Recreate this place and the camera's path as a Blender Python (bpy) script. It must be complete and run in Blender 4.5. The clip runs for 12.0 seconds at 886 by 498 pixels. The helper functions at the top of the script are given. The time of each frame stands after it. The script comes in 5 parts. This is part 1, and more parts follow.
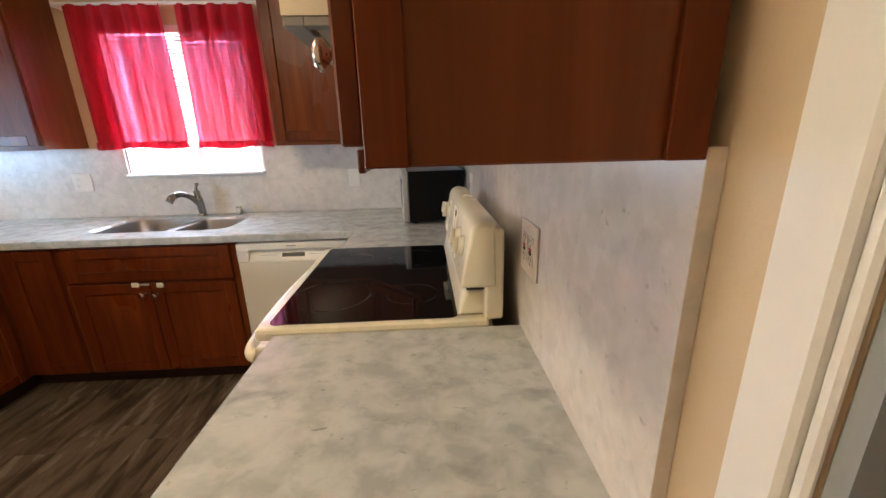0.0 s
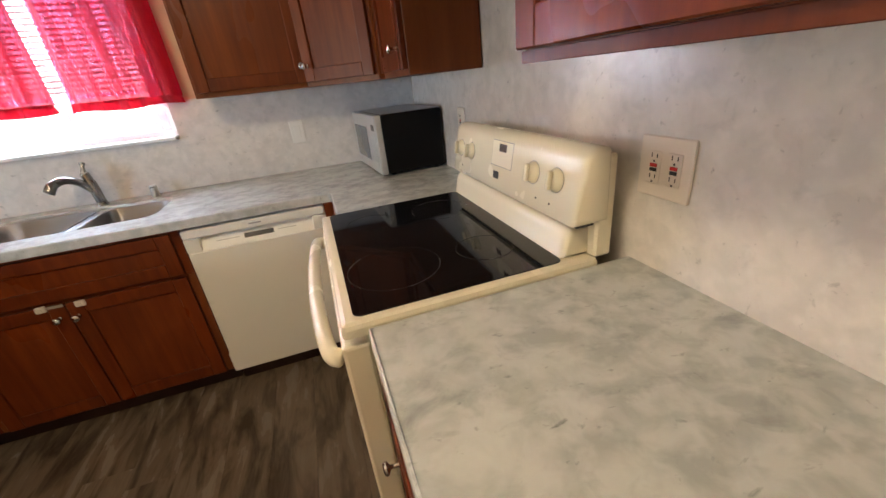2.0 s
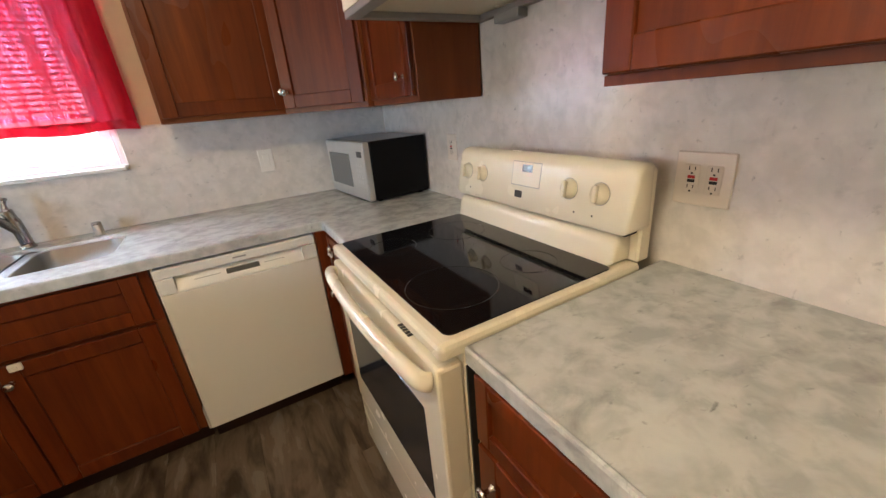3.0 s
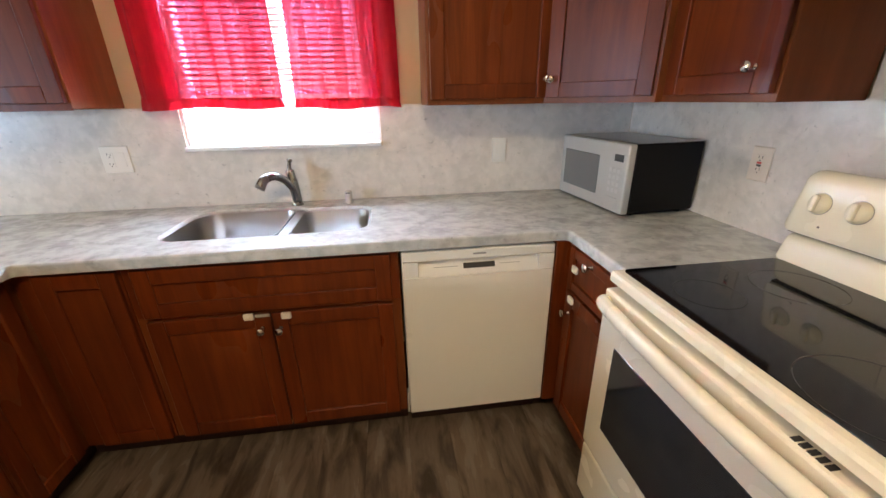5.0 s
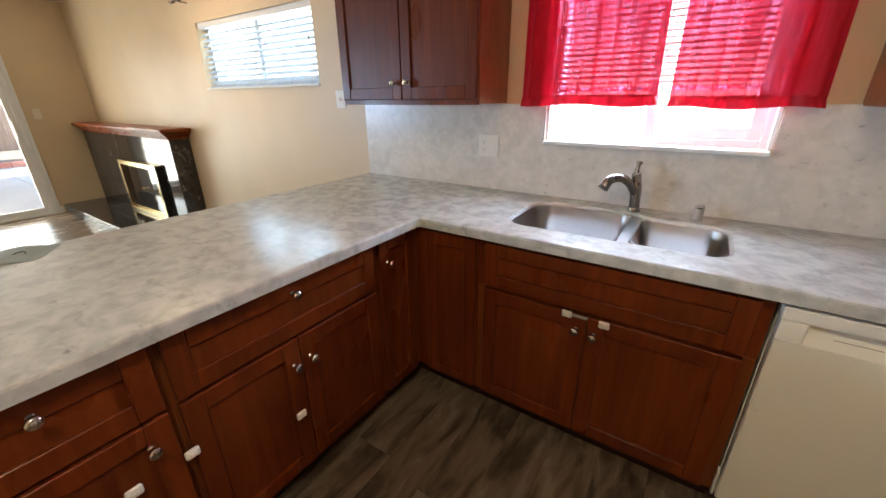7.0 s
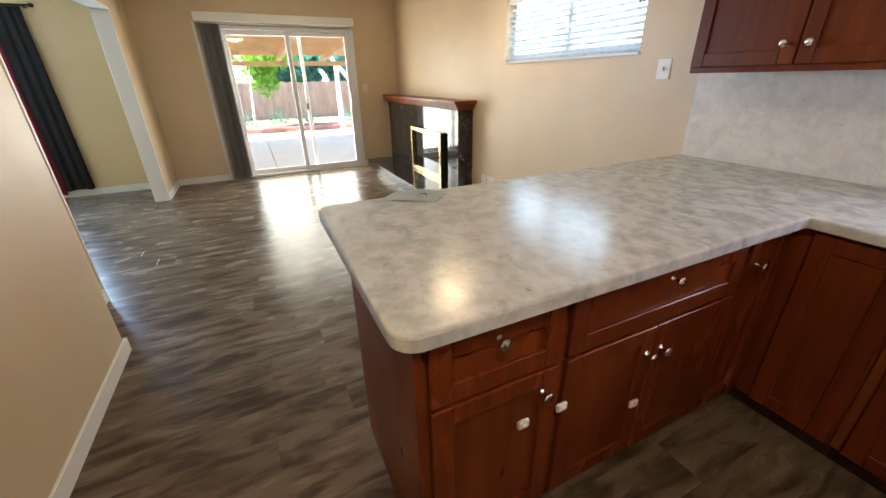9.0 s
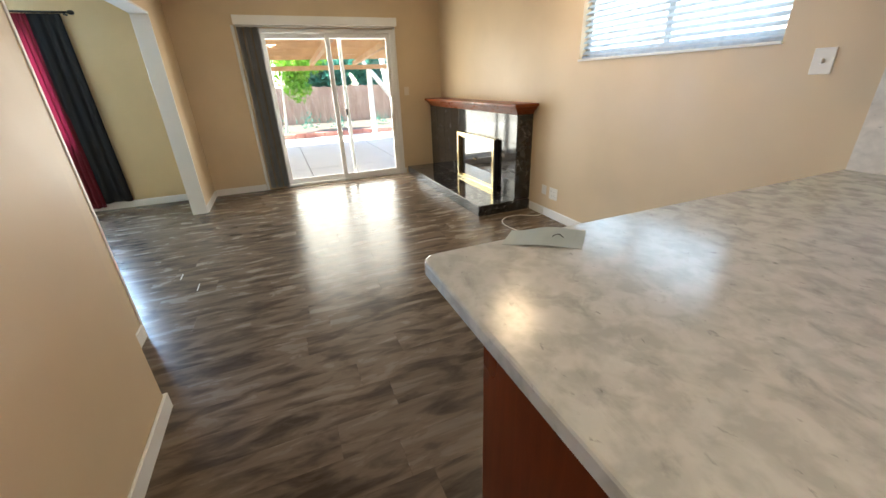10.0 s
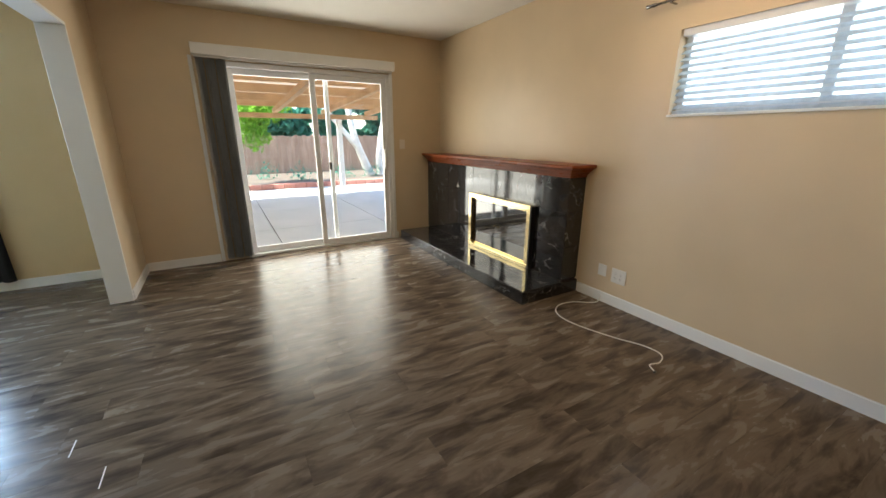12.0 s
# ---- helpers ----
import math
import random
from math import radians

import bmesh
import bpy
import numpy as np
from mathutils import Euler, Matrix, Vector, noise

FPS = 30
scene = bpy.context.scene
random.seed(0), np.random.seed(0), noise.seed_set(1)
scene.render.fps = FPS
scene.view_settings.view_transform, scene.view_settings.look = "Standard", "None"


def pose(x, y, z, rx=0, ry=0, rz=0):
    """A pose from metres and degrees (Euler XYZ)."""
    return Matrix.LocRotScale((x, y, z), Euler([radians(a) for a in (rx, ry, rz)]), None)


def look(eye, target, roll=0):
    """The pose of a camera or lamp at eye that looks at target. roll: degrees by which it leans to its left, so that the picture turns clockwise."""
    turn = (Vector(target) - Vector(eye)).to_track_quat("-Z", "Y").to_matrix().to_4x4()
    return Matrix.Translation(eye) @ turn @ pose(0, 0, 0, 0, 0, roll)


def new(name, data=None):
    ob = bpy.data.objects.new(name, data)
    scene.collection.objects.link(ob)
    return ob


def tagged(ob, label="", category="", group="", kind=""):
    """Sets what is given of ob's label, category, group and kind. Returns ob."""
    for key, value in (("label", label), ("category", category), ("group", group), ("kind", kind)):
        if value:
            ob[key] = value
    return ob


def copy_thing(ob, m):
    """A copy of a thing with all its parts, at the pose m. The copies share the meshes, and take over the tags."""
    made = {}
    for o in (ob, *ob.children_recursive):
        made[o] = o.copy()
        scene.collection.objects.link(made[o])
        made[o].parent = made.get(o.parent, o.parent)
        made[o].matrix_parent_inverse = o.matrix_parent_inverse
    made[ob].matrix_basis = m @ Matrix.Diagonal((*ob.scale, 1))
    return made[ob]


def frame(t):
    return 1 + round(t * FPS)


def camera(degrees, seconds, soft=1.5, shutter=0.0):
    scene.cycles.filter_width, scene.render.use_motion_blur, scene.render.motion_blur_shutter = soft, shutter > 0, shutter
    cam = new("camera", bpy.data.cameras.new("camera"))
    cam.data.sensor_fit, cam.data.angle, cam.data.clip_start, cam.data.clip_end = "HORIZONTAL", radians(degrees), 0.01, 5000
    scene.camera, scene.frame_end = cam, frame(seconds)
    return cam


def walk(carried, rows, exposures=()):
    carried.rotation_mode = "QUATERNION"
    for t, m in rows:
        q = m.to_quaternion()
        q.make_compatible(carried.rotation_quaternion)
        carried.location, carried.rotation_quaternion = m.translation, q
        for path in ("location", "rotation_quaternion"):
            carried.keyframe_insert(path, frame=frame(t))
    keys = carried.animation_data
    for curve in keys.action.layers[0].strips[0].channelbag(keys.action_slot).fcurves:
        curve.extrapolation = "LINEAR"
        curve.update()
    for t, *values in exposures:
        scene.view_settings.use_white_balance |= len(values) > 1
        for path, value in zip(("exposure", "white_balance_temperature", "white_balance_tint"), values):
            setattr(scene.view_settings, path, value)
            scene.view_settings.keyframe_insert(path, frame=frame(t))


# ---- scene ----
cam = camera(99.0, 12.0)
PATH = [
    (0, (-0.233, -2.713, 1.384), (-0.15, -0.795, 0.823), -1.4),
    (0.5, (-0.357, -2.703, 1.366), (-0.337, -0.805, 0.737), -2.8),
    (1, (-0.464, -2.656, 1.351), (-0.344, -0.824, 0.556), -5.3),
    (1.5, (-0.56, -2.586, 1.344), (-0.293, -0.796, 0.493), -6.8),
    (2, (-0.655, -2.477, 1.354), (-0.131, -0.735, 0.523), -6.2),
    (2.5, (-0.771, -2.42, 1.357), (0.009, -0.75, 0.582), -5.7),
    (2.7, (-0.855, -2.4, 1.353), (0.049, -0.771, 0.624), -5.0),
    (4.3, (-1.112, -2.088, 1.382), (-0.434, -0.348, 0.665), -2.9),
    (4.5, (-1.152, -2.055, 1.372), (-0.602, -0.269, 0.66), -2.3),
    (5, (-1.29, -1.989, 1.384), (-1.042, -0.144, 0.653), -1.0),
    (5.5, (-1.429, -1.973, 1.382), (-1.5, -0.111, 0.656), -0.3),
    (6, (-1.48, -1.947, 1.4), (-1.89, -0.13, 0.672), -0.3),
    (6.5, (-1.516, -1.934, 1.401), (-2.247, -0.22, 0.673), -0.6),
    (7, (-1.548, -1.962, 1.401), (-2.581, -0.418, 0.661), -0.5),
    (7.5, (-1.604, -2.023, 1.395), (-2.902, -0.708, 0.631), 0.1),
    (7.7, (-1.644, -2.058, 1.397), (-2.997, -0.81, 0.614), 0.8),
    (9.3, (-2.103, -2.42, 1.366), (-3.78, -1.706, 0.543), -1.6),
    (9.5, (-2.22, -2.452, 1.38), (-3.904, -1.757, 0.555), -1.7),
    (10, (-2.519, -2.503, 1.378), (-4.218, -1.826, 0.568), -2.3),
    (10.5, (-2.881, -2.577, 1.393), (-4.565, -1.802, 0.641), -1.9),
    (11, (-3.2, -2.603, 1.373), (-4.898, -1.761, 0.735), -1.5),
    (11.5, (-3.503, -2.637, 1.37), (-5.195, -1.738, 0.796), -0.7),
    (12, (-3.83, -2.694, 1.366), (-5.492, -1.74, 0.793), 0.1),
]
EXPOSURES = [(0.0, 2.95), (2.5, 2.95), (5.0, 3.15), (6.5, 2.85), (7.5, 2.65), (9.5, 2.8), (10.5, 2.65), (11.5, 2.45), (12.0, 2.22)]
walk(cam, [(t, look(eye, target, roll)) for t, eye, target, roll in PATH], EXPOSURES)

# ---- light ----
SUN_EL, SUN_AZ = 58.0, 200.0
world = bpy.data.worlds.new("world")
scene.world = world
world.use_nodes = True
wn = world.node_tree.nodes
sky = wn.new("ShaderNodeTexSky")
sky.sky_type, sky.sun_disc = "NISHITA", False
sky.sun_elevation, sky.sun_rotation = radians(SUN_EL), radians(SUN_AZ)
world.node_tree.links.new(sky.outputs[0], wn["Background"].inputs[0])
wn["Background"].inputs[1].default_value = 0.15
sun = new("sun", bpy.data.lights.new("sun", "SUN"))
sun.data.energy, sun.data.angle, sun.data.color = 5.0, radians(0.6), (1.0, 0.95, 0.87)
sun_from = Vector((math.sin(radians(SUN_AZ)) * math.cos(radians(SUN_EL)), math.cos(radians(SUN_AZ)) * math.cos(radians(SUN_EL)), math.sin(radians(SUN_EL))))
sun.matrix_world = look((0, 0, 20), Vector((0, 0, 20)) - sun_from)


def window_lamp(name, eye, target, width, height, watts, color):
    lamp = new(name, bpy.data.lights.new(name, "AREA"))
    lamp.data.shape, lamp.data.size, lamp.data.size_y = "RECTANGLE", width, height
    lamp.data.energy, lamp.data.color = watts, color
    lamp.matrix_world = look(eye, target)
    return lamp


FAR_DOOR = -8.8
window_lamp("kitchen_window_sky", (-1.77, 0.32, 1.68), (-1.77, -1, 1.55), 1.1, 1.1, 25, (0.7, 0.81, 1.0))
window_lamp("high_window_sky", (-4.67, 0.32, 1.8), (-4.67, -1, 1.7), 1.7, 0.75, 3.0, (0.75, 0.92, 1.0))
window_lamp("patio_door_sky", (FAR_DOOR, -1.65, 1.1), (-4, -1.65, 0.9), 1.6, 1.9, 13.5, (1.0, 0.95, 0.85))
window_lamp("front_window_sky", (-8.95, -5.65, 1.45), (-7, -5.65, 1.4), 1.7, 1.25, 78, (0.46, 0.69, 1.0))

# ---- materials ----


def material(name, color=(0.5, 0.5, 0.5), rough=0.5, metal=0.0):
    m = bpy.data.materials.new(name)
    m.use_nodes = True
    b = m.node_tree.nodes["Principled BSDF"]
    b.inputs["Base Color"].default_value = (*color, 1)
    b.inputs["Roughness"].default_value, b.inputs["Metallic"].default_value = rough, metal
    return m, m.node_tree, b


def node(tree, kind, **sets):
    n = tree.nodes.new(kind)
    for key, value in sets.items():
        n.inputs[key.replace("_", " ")].default_value = value
    return n


def place(tree, scale=(1, 1, 1), by_object=False, spin=(0, 0, 0)):
    """Coordinates in metres, stretched; by_object shifts them for every object."""
    c = tree.nodes.new("ShaderNodeNewGeometry").outputs["Position"]
    m = tree.nodes.new("ShaderNodeMapping")
    m.inputs["Scale"].default_value, m.inputs["Rotation"].default_value = scale, spin
    tree.links.new(c, m.inputs["Vector"])
    if by_object:
        info = tree.nodes.new("ShaderNodeObjectInfo")
        mul = tree.nodes.new("ShaderNodeVectorMath")
        mul.operation = "SCALE"
        mul.inputs[0].default_value = (31.0, 17.0, 47.0)
        tree.links.new(info.outputs["Random"], mul.inputs["Scale"])
        tree.links.new(mul.outputs[0], m.inputs["Location"])
    return m.outputs[0]


def noise_of(tree, vec, scale, detail=4.0, rough=0.55, distort=0.0):
    n = node(tree, "ShaderNodeTexNoise", Scale=scale, Detail=detail, Roughness=rough, Distortion=distort)
    tree.links.new(vec, n.inputs["Vector"])
    return n.outputs[0]


def ramp(tree, fac, stops):
    r = tree.nodes.new("ShaderNodeValToRGB")
    while len(r.color_ramp.elements) < len(stops):
        r.color_ramp.elements.new(0.5)
    for e, (p, c) in zip(r.color_ramp.elements, stops):
        e.position, e.color = p, (*c, 1)
    tree.links.new(fac, r.inputs[0])
    return r.outputs[0]


def blend(tree, fac, a, b, how="MIX"):
    m = tree.nodes.new("ShaderNodeMix")
    m.data_type, m.blend_type = "RGBA", how
    for sock, v in ((m.inputs[0], fac), (m.inputs[6], a), (m.inputs[7], b)):
        if isinstance(v, (int, float)):
            sock.default_value = v
        elif isinstance(v, tuple):
            sock.default_value = (*v, 1)
        else:
            tree.links.new(v, sock)
    return m.outputs[2]


def span(tree, v, a, b, c, d):
    n = tree.nodes.new("ShaderNodeMapRange")
    for k, x in zip(range(1, 5), (a, b, c, d)):
        n.inputs[k].default_value = x
    tree.links.new(v, n.inputs[0])
    return n.outputs[0]


def bump(tree, bsdf, height, strength, distance=0.002):
    b = node(tree, "ShaderNodeBump", Strength=strength, Distance=distance)
    tree.links.new(height, b.inputs["Height"])
    tree.links.new(b.outputs[0], bsdf.inputs["Normal"])


def paint(name, color, rough=0.55, relief=0.25, mottle=0.06):
    """Rolled wall paint: faint mottling, orange-peel relief."""
    m, t, b = material(name, color, rough)
    big = noise_of(t, place(t), 1.3, 3)
    c = blend(t, span(t, big, 0.3, 0.7, 0, 1), tuple(v * (1 - mottle) for v in color), tuple(min(v * (1 + mottle), 0.9) for v in color))
    t.links.new(c, b.inputs["Base Color"])
    t.links.new(span(t, noise_of(t, place(t), 3.0, 3), 0.3, 0.7, rough - 0.06, rough + 0.08), b.inputs["Roughness"])
    bump(t, b, noise_of(t, place(t), 190, 2), relief, 0.0015)
    return m


def wood(name, dark, light, rough=0.34, along="z"):
    m, t, b = material(name, dark, rough)
    s = {"z": (16, 16, 1.1), "x": (1.1, 16, 16), "y": (16, 1.1, 16)}[along]
    grain = noise_of(t, place(t, s, True), 1.6, 6, 0.6, 0.6)
    broad = noise_of(t, place(t, (2.2, 2.2, 0.9), True), 1.4, 3)
    c = ramp(t, grain, [(0.28, dark), (0.72, light)])
    c = blend(t, span(t, broad, 0.3, 0.75, 0.0, 0.55), c, tuple(v * 0.55 for v in dark))
    t.links.new(c, b.inputs["Base Color"])
    t.links.new(span(t, broad, 0.3, 0.7, rough - 0.06, rough + 0.12), b.inputs["Roughness"])
    b.inputs["Specular IOR Level"].default_value = 0.22
    bump(t, b, grain, 0.12, 0.001)
    return m


def marble(name, base, cool, vein, warm, rough, sc=1.0, smudge=0.6):
    """Printed marble laminate: soft clouds in two greys, feathered smudges, small dark flecks."""
    m, t, b = material(name, base, rough)
    p = place(t, (1, 1, 1))
    turned = place(t, (1.0, 1.1, 1.05), spin=(0.2, 0.1, 0.6))
    cloud = noise_of(t, turned, 17 * sc, 4, 0.5, 0.4)
    c = blend(t, span(t, cloud, 0.38, 0.6, 0.0, 1.0), cool, base)
    pale = noise_of(t, place(t, (1, 1, 1), spin=(0.5, 0.3, 0.2)), 30 * sc, 3, 0.5, 0.3)
    c = blend(t, span(t, pale, 0.5, 0.72, 0.0, 0.55), c, tuple(min(v * 1.16, 0.84) for v in base))
    tone = noise_of(t, p, 1.3, 2)
    c = blend(t, span(t, tone, 0.1, 0.9, 0.0, 0.5), c, warm)
    patch = noise_of(t, place(t, (1.0, 1.25, 1.2), spin=(0.3, 0.2, 0.7)), 14.0 * sc, 5, 0.6, 0.6)
    c = blend(t, span(t, patch, 0.56, 0.8, 0.0, smudge), c, vein)
    spot = noise_of(t, place(t, (1, 1.6, 1.4), spin=(0.9, 0.1, 0.4)), 36 * sc, 3, 0.55, 0.4)
    c = blend(t, span(t, spot, 0.66, 0.8, 0.0, 0.7), c, tuple(v * 0.6 for v in vein))
    t.links.new(c, b.inputs["Base Color"])
    b.inputs["Roughness"].default_value = rough
    bump(t, b, noise_of(t, p, 260, 2), 0.05, 0.001)
    return m


def plain(name, color, rough=0.4, metal=0.0, worn=0.12):
    """A smooth maker's finish with faint smears in the gloss."""
    m, t, b = material(name, color, rough, metal)
    n = noise_of(t, place(t), 7, 2)
    t.links.new(span(t, n, 0.2, 0.8, max(rough - worn / 3, 0.02), rough + worn / 2), b.inputs["Roughness"])
    c = blend(t, span(t, noise_of(t, place(t), 2.2, 2), 0.2, 0.8, 0, 1), tuple(v * 0.96 for v in color), color)
    t.links.new(c, b.inputs["Base Color"])
    return m


def floor_wood():
    m, t, b = material("vinyl_plank", (0.12, 0.1, 0.08), 0.26)
    info = t.nodes.new("ShaderNodeObjectInfo").outputs["Random"]
    smoke = noise_of(t, place(t, (9, 2.3, 1), True), 1.35, 5, 0.55, 0.5)
    fine = noise_of(t, place(t, (60, 3.0, 1), True), 1.5, 4, 0.6, 0.3)
    fleck = noise_of(t, place(t, (26, 9, 1), True), 1.2, 3, 0.5, 0.8)
    c = ramp(t, smoke, [(0.34, (0.046, 0.036, 0.028)), (0.44, (0.088, 0.07, 0.055)), (0.52, (0.142, 0.117, 0.092)), (0.76, (0.192, 0.162, 0.13))])
    c = blend(t, span(t, fleck, 0.6, 0.85, 0.0, 0.12), c, (0.24, 0.2, 0.16))
    c = blend(t, span(t, fine, 0.35, 0.7, 0.0, 0.3), c, (0.09, 0.072, 0.06))
    c = blend(t, 1.0, c, blend(t, info, (0.92, 0.85, 0.77), (1.14, 1.06, 0.97)), "MULTIPLY")
    t.links.new(c, b.inputs["Base Color"])
    t.links.new(span(t, smoke, 0.3, 0.7, 0.2, 0.3), b.inputs["Roughness"])
    b.inputs["Specular IOR Level"].default_value = 0.18
    bump(t, b, fine, 0.16, 0.001)
    return m


def granite():
    m, t, b = material("black_marble_tile", (0.01, 0.01, 0.011), 0.07)
    p = place(t, (1, 1, 1), True)
    v = node(t, "ShaderNodeTexVoronoi", Scale=5.0)
    v.feature = "DISTANCE_TO_EDGE"
    warp = t.nodes.new("ShaderNodeVectorMath")
    warp.operation = "MULTIPLY_ADD"
    nz = node(t, "ShaderNodeTexNoise", Scale=4.0, Detail=6.0)
    t.links.new(p, nz.inputs["Vector"])
    t.links.new(nz.outputs[1], warp.inputs[0])
    warp.inputs[1].default_value = (0.5, 0.5, 0.5)
    t.links.new(p, warp.inputs[2])
    t.links.new(warp.outputs[0], v.inputs["Vector"])
    line = span(t, v.outputs["Distance"], 0.0, 0.02, 1.0, 0.0)
    gate = span(t, noise_of(t, p, 6, 4), 0.5, 0.66, 0.0, 1.0)
    mul = t.nodes.new("ShaderNodeMath")
    mul.operation = "MULTIPLY"
    t.links.new(line, mul.inputs[0])
    t.links.new(gate, mul.inputs[1])
    base = ramp(t, noise_of(t, p, 9, 6, 0.7), [(0.35, (0.006, 0.006, 0.007)), (0.7, (0.035, 0.034, 0.036))])
    t.links.new(blend(t, mul.outputs[0], base, (0.42, 0.4, 0.37)), b.inputs["Base Color"])
    b.inputs["Specular IOR Level"].default_value = 0.75
    return m


def fabric(name, color, through_part, weave=900, open_part=0.0):
    m, t, b = material(name, color, 0.85)
    out = t.nodes["Material Output"]
    tr = node(t, "ShaderNodeBsdfTranslucent")
    n = noise_of(t, place(t, (1, 1, 0.4)), 30, 4)
    c = blend(t, span(t, n, 0.3, 0.7, 0, 1), tuple(v * 0.8 for v in color), color)
    t.links.new(c, b.inputs["Base Color"])
    t.links.new(c, tr.inputs[0])
    mix = node(t, "ShaderNodeMixShader", Fac=through_part)
    t.links.new(b.outputs[0], mix.inputs[1])
    t.links.new(tr.outputs[0], mix.inputs[2])
    last = mix.outputs[0]
    if open_part:
        holes = node(t, "ShaderNodeBsdfTransparent", Color=(0.95, 0.24, 0.4, 1))
        loose = t.nodes.new("ShaderNodeMixShader")
        # vertical streaks in the openness imitate the shading of folds
        fold_shading = noise_of(t, place(t, (1, 1, 0.07)), 26, 3, 0.6, 0.3)
        t.links.new(span(t, fold_shading, 0.34, 0.64, open_part * 0.2, open_part * 1.7), loose.inputs[0])
        t.links.new(last, loose.inputs[1])
        t.links.new(holes.outputs[0], loose.inputs[2])
        last = loose.outputs[0]
    t.links.new(last, out.inputs[0])
    bump(t, b, noise_of(t, place(t), weave, 1), 0.3, 0.0006)
    return m


def clear_glass(name, tint=(0.97, 0.99, 0.98)):
    m, t, b = material(name)
    t.nodes.remove(b)
    tr = node(t, "ShaderNodeBsdfTransparent", Color=(*tint, 1))
    gl = node(t, "ShaderNodeBsdfGlossy", Roughness=0.02)
    edge = t.nodes.new("ShaderNodeLayerWeight").outputs["Facing"]
    steep = t.nodes.new("ShaderNodeMath")
    steep.operation = "POWER"
    steep.inputs[1].default_value = 5.0
    t.links.new(edge, steep.inputs[0])
    mix = t.nodes.new("ShaderNodeMixShader")
    t.links.new(span(t, steep.outputs[0], 0.0, 1.0, 0.035, 0.8), mix.inputs[0])
    t.links.new(tr.outputs[0], mix.inputs[1])
    t.links.new(gl.outputs[0], mix.inputs[2])
    t.links.new(mix.outputs[0], t.nodes["Material Output"].inputs[0])
    return m


def glow(name, color, strength):
    m, t, b = material(name, color, 0.4)
    b.inputs["Emission Color"].default_value = (*color, 1)
    b.inputs["Emission Strength"].default_value = strength
    return m


WALL = paint("beige_wall_paint", (0.625, 0.49, 0.32), 0.42)
OLIVE = paint("olive_wall_paint", (0.66, 0.5, 0.28), 0.5)
CEIL = paint("ceiling_paint", (0.78, 0.74, 0.66), 0.8, 0.5)
TRIM = paint("white_trim_paint", (0.8, 0.79, 0.76), 0.35, 0.05, 0.03)
GREY_DOORWAY = paint("grey_door_and_jamb_shade", (0.3, 0.32, 0.33), 0.4, 0.05)
CHERRY = wood("cherry_stained_wood", (0.095, 0.0175, 0.0042), (0.2, 0.042, 0.009), 0.3)
CHERRY_PANEL = wood("cherry_stained_panel", (0.102, 0.0195, 0.0048), (0.212, 0.047, 0.0105), 0.3)
CHERRY_SIDE = wood("cherry_side_panel", (0.15, 0.04, 0.011), (0.23, 0.065, 0.018))
MANTEL = wood("mantel_wood", (0.16, 0.035, 0.01), (0.34, 0.085, 0.022), 0.3, "x")
# Shade of the toe recesses put into colour; also backs tiles and fire doors.
SHADOW_GAP = plain("recess_shade_dark", (0.025, 0.008, 0.005), 0.7)
COUNTER = marble("counter_marble_laminate", (0.535, 0.56, 0.54), (0.365, 0.385, 0.37), (0.165, 0.18, 0.175), (0.52, 0.535, 0.51), 0.2, 0.85, 0.6)
SPLASH = marble("backsplash_marble_laminate", (0.69, 0.655, 0.61), (0.59, 0.565, 0.525), (0.4, 0.385, 0.36), (0.7, 0.64, 0.585), 0.26, 0.9, 0.5)
COUNTER.node_tree.nodes["Principled BSDF"].inputs["Specular IOR Level"].default_value = 0.36
PLANK = floor_wood()
SUBFLOOR = plain("subfloor_dark", (0.03, 0.025, 0.02), 0.8)
CREAM = plain("cream_enamel", (0.77, 0.725, 0.57), 0.24)
WHITE_APPL = plain("off_white_enamel", (0.8, 0.8, 0.75), 0.3)
BLACKGLASS = plain("black_ceramic_glass", (0.006, 0.006, 0.007), 0.05, 0, 0.05)
OVENGLASS = plain("dark_oven_glass", (0.02, 0.022, 0.024), 0.08, 0, 0.05)
RINGGREY = plain("burner_ring_grey", (0.05, 0.045, 0.04), 0.25)
MESHGLASS = plain("grey_mesh_door_glass", (0.14, 0.145, 0.145), 0.2)
BLACK = plain("black_plastic", (0.012, 0.012, 0.013), 0.42)
BLACKCASE = plain("black_painted_steel", (0.004, 0.004, 0.0045), 0.38)
BLACKCASE.node_tree.nodes["Principled BSDF"].inputs["Specular IOR Level"].default_value = 0.15
SILVER = plain("silver_plastic", (0.45, 0.45, 0.435), 0.35, 0.25)
STEEL = plain("brushed_steel", (0.4, 0.4, 0.405), 0.3, 1.0, 0.03)
CHROME = plain("satin_nickel", (0.72, 0.7, 0.66), 0.16, 1.0, 0.06)
FAUCET = plain("faucet_nickel", (0.3, 0.29, 0.28), 0.25, 1.0, 0.08)
GREYMETAL = plain("grey_painted_metal", (0.26, 0.26, 0.25), 0.45)
BRASS = plain("polished_brass", (0.8, 0.66, 0.36), 0.2, 1.0, 0.1)
FIREGLASS = plain("smoked_fire_glass", (0.012, 0.014, 0.016), 0.04, 0, 0.03)
FIREGLASS.node_tree.nodes["Principled BSDF"].inputs["IOR"].default_value = 2.1
PLASTIC = plain("white_plastic", (0.76, 0.74, 0.69), 0.35)
PINKPLATE = plain("almond_plastic", (0.74, 0.66, 0.57), 0.35)
SLOT = plain("dark_slot", (0.02, 0.018, 0.016), 0.6)
REDBTN = plain("red_button", (0.55, 0.02, 0.02), 0.4)
